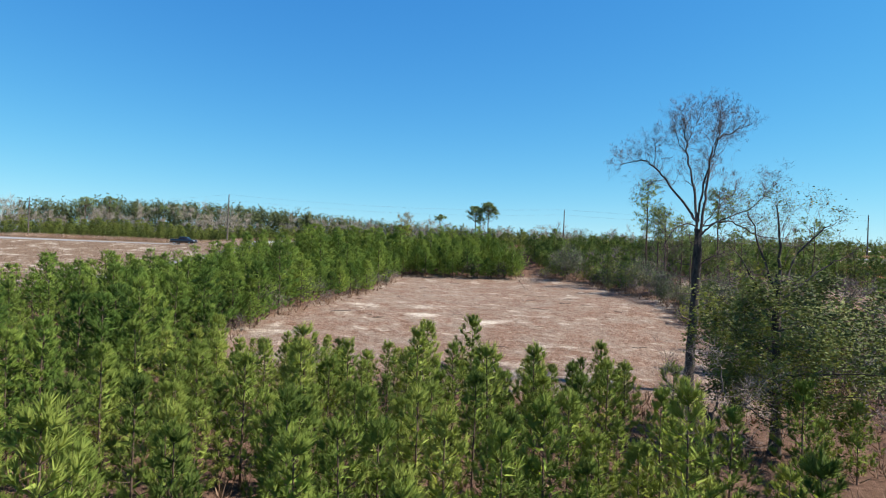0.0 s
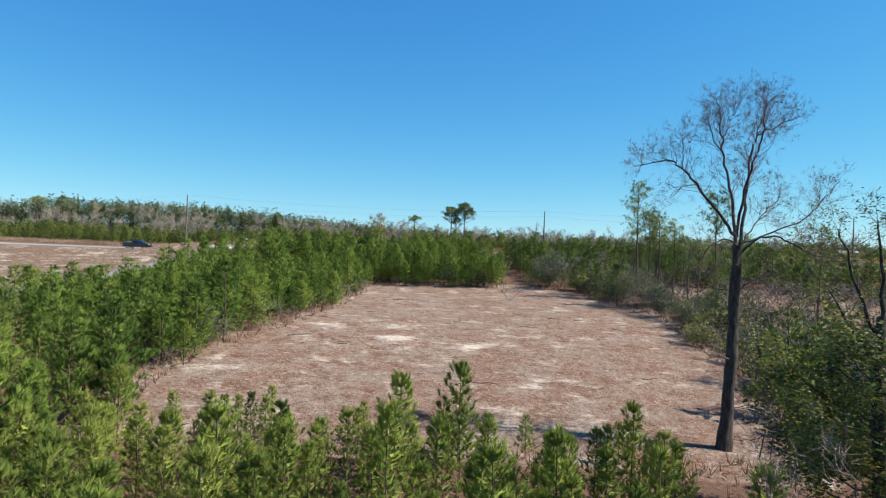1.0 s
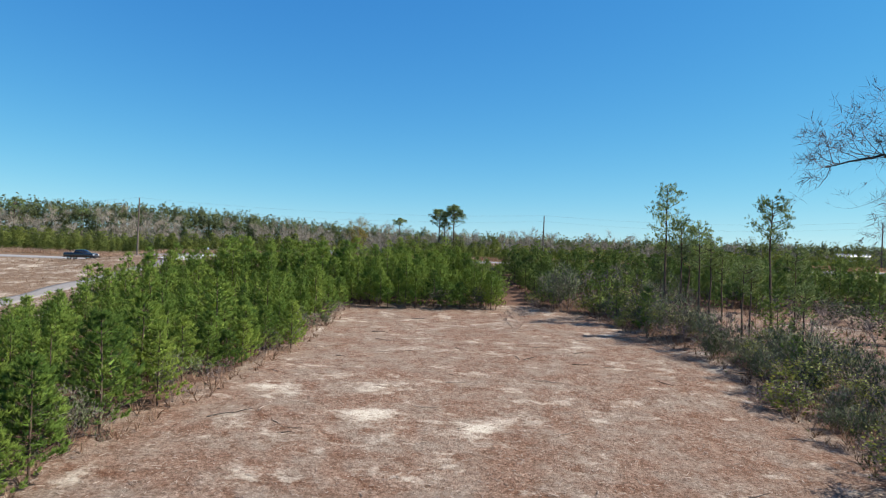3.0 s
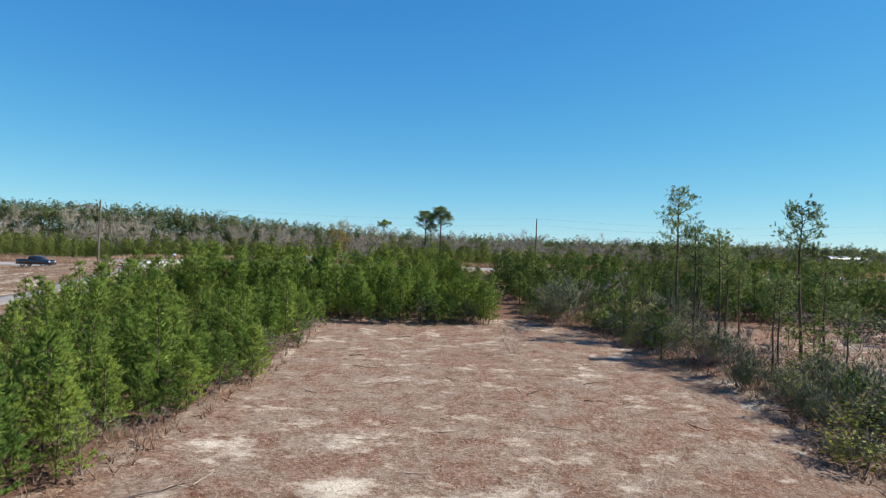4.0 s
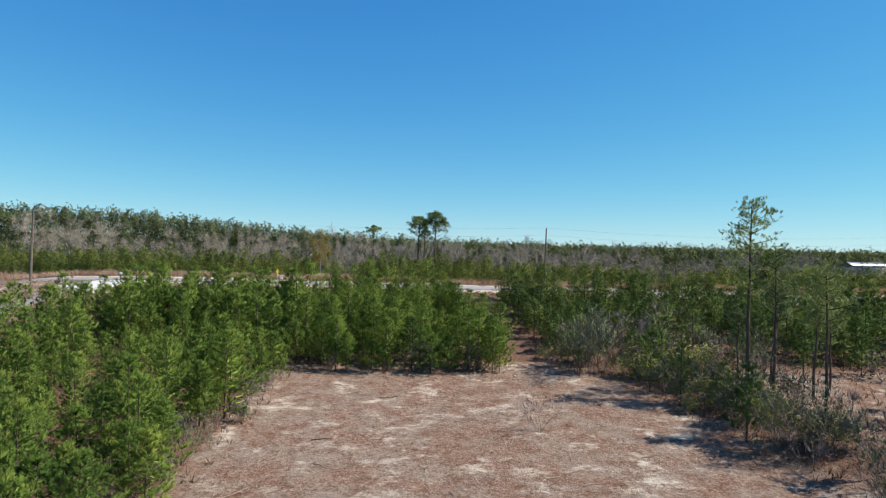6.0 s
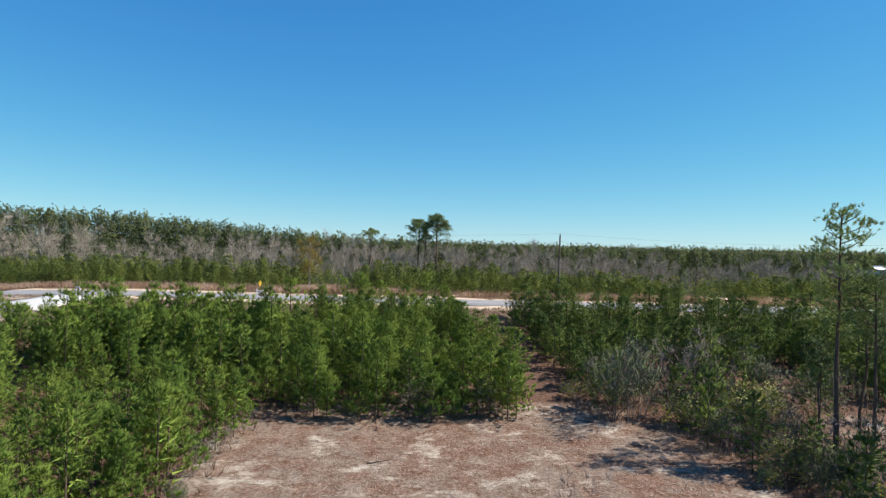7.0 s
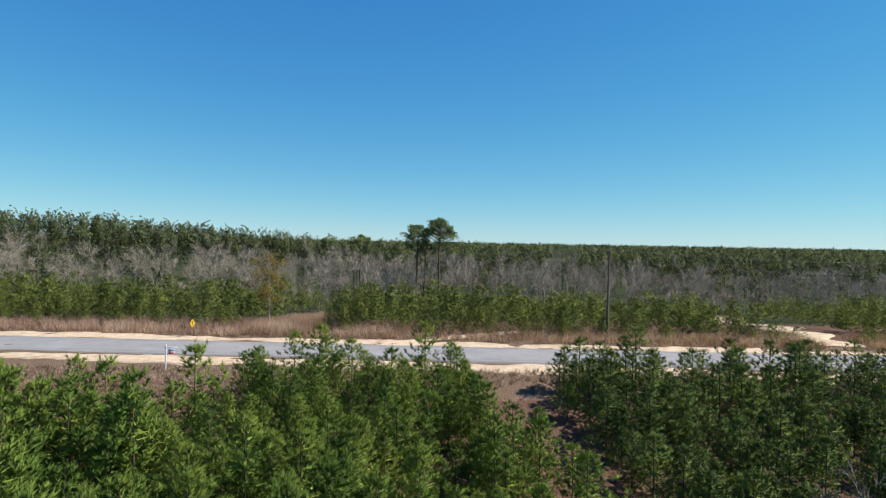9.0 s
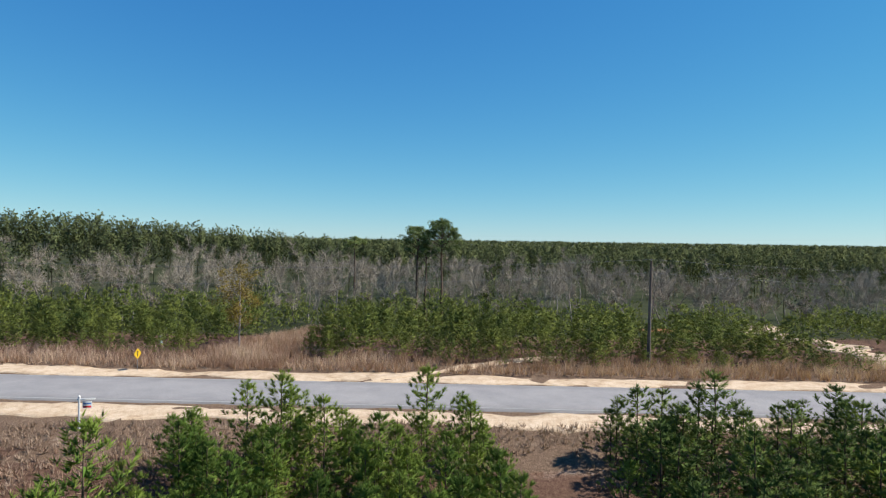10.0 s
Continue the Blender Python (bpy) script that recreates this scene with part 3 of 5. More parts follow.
tagged(new("sand_track", sb.mesh("sand_track", SAND, True)), "pale sandy track winding into young pines", "track", kind="structure")

fp = Buf()
strip(fp, [(1.0, 132.0), (6.0, 133.6), (9.5, 136.0), (13.0, 138.4), (18.0, 140.2)], 0.55, 0.07, step=0.5, wobble=0.15, seed=8)
tagged(new("sand_path", fp.mesh("sand_path", SAND, True)), "narrow pale sand path through roadside grass", "path", kind="structure")

# ---------------------------------------------------------------- young pines
variants = []
for k, h in enumerate((3.5, 3.9, 4.3, 4.7, 5.1, 4.1, 3.1, 4.5)):
    wood, crown = young_pine(100 + k, h, per=26, dense=1.2)
    variants.append((h, wood.mesh("trunk", BARK), crown.mesh("crown", PINE)))
saplings = []
for k, h in enumerate((3.9, 4.3, 4.7, 4.2, 3.6)):
    wood, crown = young_pine(160 + k, h, per=28, length=0.27, dense=0.95, slim=0.85, gap=1.12)
    saplings.append((h, wood.mesh("trunk", BARK), crown.mesh("crown", SAPLING)))
light_variants = [tuple(bf.packed() for bf in young_pine(200 + k, h, per=20, width=0.034, length=0.26, dense=0.95, twiggy=False, shoot=0.23)) for k, h in enumerate((3.6, 4.2, 4.8, 5.2))]
low_variants = [tuple(bf.packed() for bf in young_pine(220 + k, h, per=11, width=0.056, length=0.30, dense=0.80, twiggy=False, shoot=0.25)) for k, h in enumerate((3.6, 4.2, 4.8, 5.2))]
edge_variants = [tuple(bf.packed() for bf in young_pine(240 + k, h, per=6, width=0.095, length=0.36, dense=0.65, twiggy=False, shoot=0.30)) for k, h in enumerate((3.6, 4.2, 4.8, 5.2))]


def plant_spots(x0, x1, y0, y1, step, seed, keep):
    rng = np.random.default_rng(seed)
    out = []
    for row, y in enumerate(np.arange(y0, y1, step)):
        for x in np.arange(x0 + (row % 2) * step / 2, x1, step):
            px, py = x + rng.normal(0, step * 0.22), y + rng.normal(0, step * 0.22)
            u = rng.random()
            if keep(px, py, u):
                out.append((px, py, float(rng.uniform(0.74, 1.20)), float(rng.uniform(0, 6.28))))
    return out


def pine_here(x, y, u):
    if in_clearing(x, y, -0.45 if x < 0 else 0.15) or polyline_gap(x, y, TRAIL) < (2.0 if y < 98 else 1.7 if y < 108 else 2.4) or polyline_gap(x, y, DRIVEWAY) < 5.0:
        return False
    if x < np.interp(y, [0, 30, 52, 69, 90, 107, 118], [-42, -34, -30.5, -33, -35, -36, -30]):
        return False
    if y > np.interp(x, [-40, -24, -8.6, -7.4, 9, 14, 80], [113, 110, 108.5, 116.5, 117, 118, 117]):
        return False
    if 19.5 < x < 36 and 86 < y < 101:
        return u < 0.22
    if x > 9.5 and y < 33:
        return u < 0.12
    if -9 < x < 9.5 and 21 < y < 33:
        return u < 0.80
    if 22 < x and 31 < y < 92:
        return u < (0.05 if x < 45 else 0.20)
    return u < 0.95


def low_top(y):
    """The pines south of the clearing are the lower the nearer they stand to it."""
    return float(np.interp(y, [6, 20, 24, 28, 33], [1.2, 1.05, 0.82, 0.52, 0.40]))


spots = plant_spots(-44, 72, 6, 119, 2.25, 11, pine_here)
spots = [(x, y, s * (1.0 if y > 80 and x < -25 else 0.74 if x < -14 and y < 98 else min(0.88, low_top(y) / s) if y < 33 and x > -10 else min(1.36, 1.25 / s) if y > 96 and x < -8 else 0.80 if y > 104 and x < 9 else (0.82 if x < 20 else 0.70) if y > 100 and x > 12 else 1.0), turn) for x, y, s, turn in spots]
spots += [(x, y, s * (0.78 if x < 12 else 0.74), turn) for x, y, s, turn in plant_spots(-24, 45, 94, 119, 2.6, 41, lambda x, y, u: pine_here(x, y, 0.5) and u < 0.82)]
spots += [(x, y, min(s * 0.75, low_top(y)), turn) for x, y, s, turn in plant_spots(-12, 7, 7, 31, 2.0, 47, lambda x, y, u: pine_here(x, y, 0.05) and u < 0.8)]
spots += [(x, y, s * 0.8, turn) for x, y, s, turn in plant_spots(-30, -9, 34, 92, 3.0, 53, lambda x, y, u: pine_here(x, y, 0.5) and u < 0.6)]
spots += [(x, y, s * 0.74, turn) for x, y, s, turn in plant_spots(12, 62, 101, 119, 2.4, 45, lambda x, y, u: pine_here(x, y, 0.5) and u < 0.8)]
# grown ones towards the road, and the front row at the head of the clearing
spots += [(x, y, float(np.clip(s * 1.3, 1.08, 1.28)), turn) for x, y, s, turn in plant_spots(-25, -8.5, 101, 110, 2.1, 57, lambda x, y, u: pine_here(x, y, 0.5) and u < 0.85)]
spots += [(x, y, 0.72 + 0.3 * s * 0.8, turn) for x, y, s, turn in plant_spots(-8, 10.8, 92.6, 95.6, 1.7, 59, lambda x, y, u: u < 0.85 and polyline_gap(x, y, TRAIL) > 1.7)]
spots += [(x, y, s * 0.76, turn) for x, y, s, turn in plant_spots(-7.5, 10.5, 104, 117, 2.0, 61, lambda x, y, u: pine_here(x, y, 0.5) and u < 0.75)]
# the tall ones that stand against the clearing
spots += [(-0.1, 27.7, 1.0, 0.3), (2.0, 29.3, 1.05, 1.0), (-3.9, 26.8, 0.64, 2.0), (-4.7, 22.9, 0.82, 0.5), (7.5, 26.6, 0.84, 4.0), (11.2, 17.6, 0.9, 2.2), (12.9, 19.6, 0.7, 0.4), (15.2, 21.4, 0.8, 3.3), (-1.6, 25.6, 0.7, 5.0), (6.6, 26.2, 0.66, 1.0), (8.4, 26.0, 0.66, 2.5)]


def away(x, y):
    """How far off the line through the clearing; the low ground at its south counts as nearer."""
    d = x - np.interp(y, [10, 60, 90], [0, -2, 4])
    return math.hypot(d if d > 0 else 0.8 * d, np.interp(y, [0, 35, 60, 95, 118], [7, 9, 13, 16, 18]))


spots.sort(key=lambda s: away(s[0], s[1]))
near, rest = spots[:270], spots[270:]
for x, y, s, turn in near:
    kind = saplings if y < 34 and x > -11 else variants
    k = int(abs(x * 7 + y * 13)) % len(kind)
    tree = empty("pine_tree", at(x, y, -0.05), "young green pine with long needles in brown straw", "pine tree", "young plantation pines", turn)
    wide = s * (1.45 if y > 100 and x > 11 else 1.22 if y > 34 else 1.0)
    tree.scale = (wide, wide, s)
    for name, me in (("trunk", kind[k][1]), ("crown", kind[k][2])):
        p = new(name, me)
        p.parent = tree
tb, cb, tc_, cc_, cs_ = Buf(), Buf(), Buf(), Buf(), Buf()
rest += plant_spots(-40, 24, -14, 6, 4.0, 43, lambda x, y, u: u < 0.6)
for k, (x, y, s, turn) in enumerate(rest):
    close = k < 300 and x < 30
    wood, crown = (light_variants if close else low_variants if -30 < x < 44 and y > -8 else edge_variants)[int(abs(x * 7 + y * 13)) % 4]
    wide = s * (1.45 if y > 100 and x > 11 else 1.22 if y > 34 else 1.0)
    m = Matrix.Translation(at(x, y, -0.05)) @ Matrix.Rotation(turn, 4, "Z") @ Matrix.Diagonal((wide, wide, s, 1.0))
    (tb if x < 14 else tc_).join(wood.moved(m))
    (cs_ if y < 34 else cb if x < 14 else cc_).join(crown.moved(m))
stuff("pine_saplings", cs_, SAPLING, "bright green young pines with soft long needles", "pine trees")
plantation = stuff("pine_plantation", cb, PINE, "dense stand of young green plantation pines", "pine trees")
part("trunks", tb, BARK, plantation)
stand = stuff("pine_stand", cc_, PINE_STAND, "stand of young pines by scrubby land, shade put into their colour", "pine trees")
part("trunks", tc_, BARK, stand)

# beyond the road
beyond = plant_spots(-115, 125, 138, 186, 2.8, 12, lambda x, y, u: y > road_y(x) + np.interp(x + 0.12 * np.clip(140 - y, -30, 0), [-60, -40, -15, -13.6, -12.8, -6.6, -5.6, 6, 30, 60], [9, 12.5, 12.5, 12.5, 44, 44, 12, 11, 10.5, 12]) and polyline_gap(x, y, SAND_TRACK) > 4.5 and polyline_gap(x, y, [(36, 160), (46, 184)]) > 2.8 and u < 0.93)
# small ones along its front edge
beyond += [(x, y, s * 0.62, turn) for x, y, s, turn in plant_spots(-75, 75, 130, 148, 2.0, 49, lambda x, y, u: 9.5 < y - road_y(x) - np.interp(x, [-15, -13.6, -12.8, -6.6, -5.6, 6], [1.5, 1.5, 60, 60, 1.5, 0]) < 14 and polyline_gap(x, y, SAND_TRACK) > 2.6 and u < 0.8)]
bb = Buf()
backp = [simple_pine(310 + k, h, 30, 8, 0.42, 0.09, 0.2, 0.32, 0.5).packed() for k, h in enumerate((4.0, 4.6, 5.2, 5.8))]
for x, y, s, turn in beyond:
    m = Matrix.Translation(at(x, y, -0.05)) @ Matrix.Rotation(turn, 4, "Z") @ Matrix.Diagonal((s * 1.25, s * 1.25, s * (0.88 if x < 18 else 0.70), 1.0))
    k = int(abs(x * 7 + y * 13)) % 4
    bb.join((low_variants[k][1] if y < road_y(x) + 19 and abs(x) < 75 else edge_variants[k][1] if y < road_y(x) + 26 else backp[k]).moved(m))
stuff("pine_thicket", bb, PINE_MID, "band of young green pines across the road", "pine trees")


# ---------------------------------------------------------------- leafless woods and far forest
def bare_tree(seed, h, depth=2, twigs=120):
    rng = np.random.default_rng(seed)
    w, tw, ends = Buf(), Buf(), []
    lean = rng.normal(0, 0.10, 2)
    limbs(rng, w, (0, 0, -0.2), (lean[0], lean[1], 1), h * rng.uniform(0.36, 0.5), h * 0.0085, depth, ends, 0.34, 3, 4)
    e, d = np.array([p for p, d in ends]), np.array([d for p, d in ends])
    k = rng.integers(0, len(e), twigs)
    blades(tw, rng, e[k] - d[k] * rng.uniform(0, h * 0.16, (twigs, 1)), unit(d[k] + [0, 0, 0.2]), 4, h * 0.13, 0.052, 0.6)
    return w.packed(), tw.packed()


hard = [bare_tree(400 + k, h) for k, h in enumerate((11, 12.5, 13.5, 10, 12, 14, 9))]
hb, ht = Buf(), Buf()
for x, y, s, turn in plant_spots(-190, 220, 174, 240, 6.2, 13, lambda x, y, u: u < ((0.75 if y < 204 else 0.12) if x < -45 else 0.92)):
    m = Matrix.Translation(at(x, y)) @ Matrix.Rotation(turn, 4, "Z") @ Matrix.Scale(s * (0.9 if x < 55 else 0.72), 4)
    w, tw = hard[int(abs(x * 7 + y * 13)) % 7]
    hb.join(w.moved(m))
    ht.join(tw.moved(m))
woods = stuff("bare_woods", hb, GREYBARK, "leafless grey hardwoods standing in the bottomland", "woods")
part("branchwork", ht, PALE_TWIG, woods)

fb = Buf()
farp = [far_pine(500 + k, h).packed() for k, h in enumerate((11, 12.5, 13.5, 12))]
finep = [far_pine(520 + k, h, 76, 8, 0.36, 0.22).packed() for k, h in enumerate((11, 12.5, 13.5, 12))]
for x, y, s, turn in plant_spots(-300, 330, 232, 420, 5.6, 14, lambda x, y, u: u < np.interp(y, [290, 310], [0.92, 0.5]) and -0.95 * (y - 60) < x < 0.85 * (y - 40)):
    m = Matrix.Translation(at(x, y)) @ Matrix.Rotation(turn, 4, "Z") @ Matrix.Diagonal((s * 0.85, s * 0.85, 0.62 + 0.35 * s, 1.0))
    fb.join((finep if y < 255 else farp)[int(abs(x * 7 + y * 13)) % 4].moved(m))
for x, y, s, turn in plant_spots(-190, 200, 172, 236, 6.5, 18, lambda x, y, u: u < ((0.16 if y < 198 else 0.85) if x < -45 else 0.10)):
    m = Matrix.Translation(at(x, y)) @ Matrix.Rotation(turn, 4, "Z") @ Matrix.Scale(s * (1.0 if x < -45 else 0.75), 4)
    fb.join((finep if y < 262 else farp)[int(abs(x * 7 + y * 13)) % 4].moved(m))
farther = [far_pine(600 + k, h, 22, 5, 1.2, 0.7, 0.30, 0.34).packed() for k, h in enumerate((12, 13, 14, 12.5))]
for x, y, s, turn in plant_spots(-800, 1000, 420, 1000, 18.0, 15, lambda x, y, u: u < 0.92 and -0.8 * y < x < 0.85 * y):
    m = Matrix.Translation(at(x, y)) @ Matrix.Rotation(turn, 4, "Z") @ Matrix.Scale(0.84 + 0.14 * s, 4)
    fb.join(farther[int(abs(x * 7 + y * 13)) % 4].moved(m))
for x, y, s, turn in plant_spots(-2200, 2700, 1000, 3000, 46.0, 16, lambda x, y, u: -0.7 * y < x < 0.9 * y):
    m = Matrix.Translation(at(x, y)) @ Matrix.Rotation(turn, 4, "Z") @ Matrix.Diagonal((2.6, 2.6, 1.0, 1.0))
    fb.join(farther[int(abs(x * 7 + y * 13)) % 4].moved(m))
stuff("far_forest", fb, PINE_FAR, "dark green pine forest rolling to the horizon", "forest")


# ---------------------------------------------------------------- single trees
def tapered(p, r0, r1, n=8):
    """Points and radii along a rounded polyline."""
    p = np.array(p, float)
    for k in range(2):
        q = np.empty((2 * len(p) - 2, 3))
        q[0::2] = p[:-1] * 0.75 + p[1:] * 0.25
        q[1::2] = p[:-1] * 0.25 + p[1:] * 0.75
        p = np.vstack([p[:1], q, p[-1:]])
    return p, np.linspace(r0, r1, len(p))


def branchy(seed, trunk, mains, twig_len, side_len, sides_each, depth=2, stubs=()):
    """A leafless crown: a trunk, main limbs given by their lines, and side limbs that fork into twigs."""
    rng = np.random.default_rng(seed)
    wood, twigs, ends = Buf(), Buf(), []
    p, r = tapered(*trunk)
    r = r * (1 + 0.35 * np.exp(-np.maximum(p[:, 2], 0) / 0.5))
    tube(wood, p, r, 12)
    wood.v[-1] += rng.normal(0, 0.07 * r[0], wood.v[-1].shape).astype(np.float32)
    for line, r0, r1 in mains:
        p, r = tapered(line, r0, r1)
        p[2:] += rng.normal(0, 0.035, p[2:].shape)
        tube(wood, p, r, 7)
        ends.append((p[-1], unit(p[-1] - p[-3])))
        total = np.linalg.norm(p[-1] - p[0])
        for k in range(int(sides_each * total / 4) + 2):
            u = rng.uniform(0.3, 1.0)
            i = min(len(p) - 2, int(u * (len(p) - 1)))
            d = unit(p[i + 1] - p[i]) * 0.6 + unit(rng.normal(0, 1, 3)) * 0.8 + [0, 0, 0.25]
            limbs(rng, twigs, p[i], unit(d), side_len * rng.uniform(0.5, 1.15) * (1.15 - 0.5 * u), max(0.011, r[i] * 0.26), depth, ends, 0.3, 3, 4, 0.0, 0.6)
    for place, d, ln, r0 in stubs:
        limbs(rng, twigs, place, unit(np.array(d, float)), ln, r0, 1, ends, 0.35, 3, 5)
    e, d = np.array([q for q, w in ends]), np.array([w for q, w in ends])
    blades(twigs, rng, e - d * 0.08, d, 5, twig_len, 0.010, 0.7, 0.0)
    return wood, twigs, e


def big_bare_tree(place):
    tree = empty("bare_tree", place, "tall leafless hardwood with dark bark and reddish twigs", "tree")
    trunk = ([(-0.25, 0, -0.3), (-0.2, 0, 0.6), (-0.02, 0.02, 3.6), (0.08, 0.05, 6.6), (0.15, 0, 8.9)], 0.28, 0.18)
    mains = [
        # three uprights
        ([(0.1, 0, 8.5), (-0.02, 0.1, 10.3), (-0.15, 0.2, 11.9), (-0.45, 0.25, 13.4), (-0.6, 0.2, 14.9), (-0.9, 0.1, 16.0)], 0.135, 0.02),
        ([(0.1, 0, 9.3), (0.12, -0.3, 10.9), (0.35, -0.5, 12.4), (0.65, -0.6, 13.4), (0.8, -0.8, 14.6), (0.75, -0.9, 15.5)], 0.110, 0.02),
        ([(0.22, 0, 8.6), (0.55, 0.3, 10.5), (0.72, 0.5, 12.2), (0.95, 0.6, 13.6), (1.3, 0.6, 14.4), (2.0, 0.7, 14.8), (3.2, 0.8, 15.4)], 0.130, 0.02),
        ([(1.2, 0.6, 14.2), (1.5, 0.9, 15.1), (1.8, 1.0, 16.0)], 0.05, 0.015),
        ([(-0.52, 0.25, 14.1), (0.0, 0.5, 14.9), (0.2, 0.7, 15.9)], 0.045, 0.015),
        ([(-0.4, 0.25, 13.2), (-1.0, 0.0, 13.9), (-1.3, -0.1, 14.7)], 0.045, 0.015),
        # the long limb to the side
        ([(0.05, 0, 9.3), (-0.75, 0.2, 10.6), (-1.6, 0.4, 11.8), (-2.35, 0.5, 12.6), (-2.9, 0.6, 13.0), (-3.6, 0.7, 12.9), (-4.5, 0.8, 12.7)], 0.115, 0.018),
        ([(-2.35, 0.5, 12.55), (-2.25, 0.7, 13.5), (-2.2, 0.8, 14.2)], 0.04, 0.012),
        ([(-1.6, 0.4, 11.8), (-2.4, 0.0, 11.7), (-3.2, -0.2, 11.2)], 0.04, 0.012),
        # low limbs
        ([(0.2, 0, 8.5), (0.8, -0.3, 9.25), (1.6, -0.6, 9.4), (2.3, -0.8, 8.9), (3.0, -1.0, 8.5), (4.2, -1.2, 8.4)], 0.095, 0.02),
        ([(0.25, 0, 9.0), (1.2, 0.5, 10.1), (2.1, 0.9, 10.9), (2.7, 1.1, 11.4)], 0.055, 0.015),
        ([(0.25, 0, 9.0), (2.4, -0.4, 9.9), (3.2, -0.5, 10.6), (3.9, -0.6, 11.7)], 0.06, 0.015),
        ([(0.1, 0, 8.9), (-0.5, -0.3, 9.2), (-1.2, -0.5, 9.0), (-1.7, -0.6, 8.5), (-2.1, -0.6, 7.7)], 0.07, 0.015),
        ([(0.12, 0, 6.8), (0.7, -0.3, 7.4), (1.6, -0.5, 7.7)], 0.05, 0.015),
        ([(0.1, 0, 6.0), (1.1, 0.3, 6.2), (2.1, 0.4, 5.9), (2.9, 0.5, 6.1)], 0.05, 0.012),
        ([(0.0, 0, 6.8), (-0.8, 0.2, 7.1), (-1.5, 0.3, 6.8)], 0.045, 0.012),
    ]
    mains = [([(x if x > -1 else -1 + (x + 1) * 0.86, y, z if z < 9 else 9 + (z - 9) * 0.91) for x, y, z in line], r0 * 0.66, r1 * 0.6) for line, r0, r1 in mains]
    stubs = [((-0.1, 0, 3.9), (-0.8, -0.6, 0.5), 0.8, 0.06), ((0.1, 0, 7.8), (0.4, 0.9, 0.4), 1.3, 0.03), ((0, 0, 3.4), (1, 0, -0.2), 1.4, 0.025), ((0.1, 0, 5.4), (-1, -0.3, 0.2), 1.3, 0.025), ((0, 0, 4.6), (0.9, -0.5, 0.3), 1.4, 0.025)]
    wood, twigs, _ = branchy(31, trunk, mains, 0.30, 1.0, 26, 2, stubs)
    part("trunk", wood, DARKBARK, tree, "dark furrowed trunk and limbs", True)
    part("branchwork", twigs, DARK_TWIG, tree, "fine reddish brown twigs")


def evergreen_tree(place):
    tree = empty("evergreen_tree", place, "broad evergreen tree with glossy leaves and bare top twigs", "tree")
    rng = np.random.default_rng(8)
    trunk = ([(-0.1, 0, -0.3), (-0.05, 0, 2), (-0.1, 0.1, 5), (-0.1, 0, 7)], 0.20, 0.10)
    mains = [([(-0.1, 0, 6.4), (0.0, 0.1, 8.4), (-0.1, 0.2, 9.8)], 0.08, 0.015), ([(-0.1, 0, 6.2), (-0.7, 0.3, 8.0), (-1.2, 0.2, 9.4)], 0.06, 0.015), ([(-0.1, 0, 6.4), (0.9, 0.1, 8.2), (1.7, -0.3, 9.0)], 0.06, 0.015), ([(-0.1, 0, 5.8), (1.3, 0.2, 7.0), (2.2, 0.2, 7.6)], 0.06, 0.015), ([(-0.1, 0, 5.6), (-1.2, -0.2, 6.8), (-1.9, -0.2, 8.0)], 0.05, 0.015)]
    for k in range(22):
        a, z = k * 2.4, 0.9 + k * 0.215
        ln = (3.5 - 0.16 * abs(k - 9)) * rng.uniform(0.8, 1.1) + 0.45 * math.cos(a)
        mains.append(([(-0.1, 0, z), (math.cos(a) * ln * 0.5, math.sin(a) * ln * 0.5, z + 0.45), (math.cos(a) * ln, math.sin(a) * ln, z + 0.7 + rng.normal(0, 0.2))], 0.05, 0.012))
    wood, twigs, ends = branchy(32, trunk, mains, 0.3, 1.15, 6, 2)
    crown = Buf()
    low = ends[ends[:, 2] < 6.9]
    k = rng.integers(0, len(low), 26000)
    leaves(crown, rng, low[k] + rng.normal(0, 0.20, (26000, 3)), 0.070)
    top = ends[ends[:, 2] >= 6.9]
    k = rng.integers(0, len(top), 1500)
    leaves(crown, rng, top[k] + rng.normal(0, 0.18, (1500, 3)), 0.045)
    part("trunk", wood, DARKBARK, tree, "", True)
    part("branchwork", twigs, DARK_TWIG, tree)
    part("foliage", crown, BROADLEAF, tree, "glossy green and yellowish leaves")


def dead_snag(place):
    tree = empty("dead_tree", place, "broken grey dead tree with bleached twigs", "tree")
    mains = [([(0, 0, 2.6), (-0.5, 0.2, 3.2), (-1.3, 0.3, 3.5)], 0.05, 0.01), ([(0, 0, 2.6), (0.3, 0, 3.4), (0.35, 0.2, 4.2)], 0.05, 0.01), ([(0, 0, 2.4), (0.5, -0.2, 3.0), (1.0, -0.4, 3.2)], 0.04, 0.01), ([(0, 0, 1.2), (-0.6, -0.3, 2.0), (-1.3, -0.5, 2.3)], 0.03, 0.01), ([(0, 0, 0.9), (0.7, 0.3, 1.7), (1.5, 0.5, 1.9)], 0.03, 0.01), ([(0, 0, 1.6), (-0.2, 0.8, 2.2), (-0.3, 1.5, 2.4)], 0.03, 0.01)]
    wood, twigs, _ = branchy(33, ([(0, 0, -0.3), (0.02, 0, 1), (0, 0, 2.8)], 0.11, 0.08), mains, 0.5, 1.1, 9, 2)
    part("trunk", wood, DARKBARK, tree, "", True)
    part("branchwork", twigs, TWIG, tree, "bleached grey twigs")


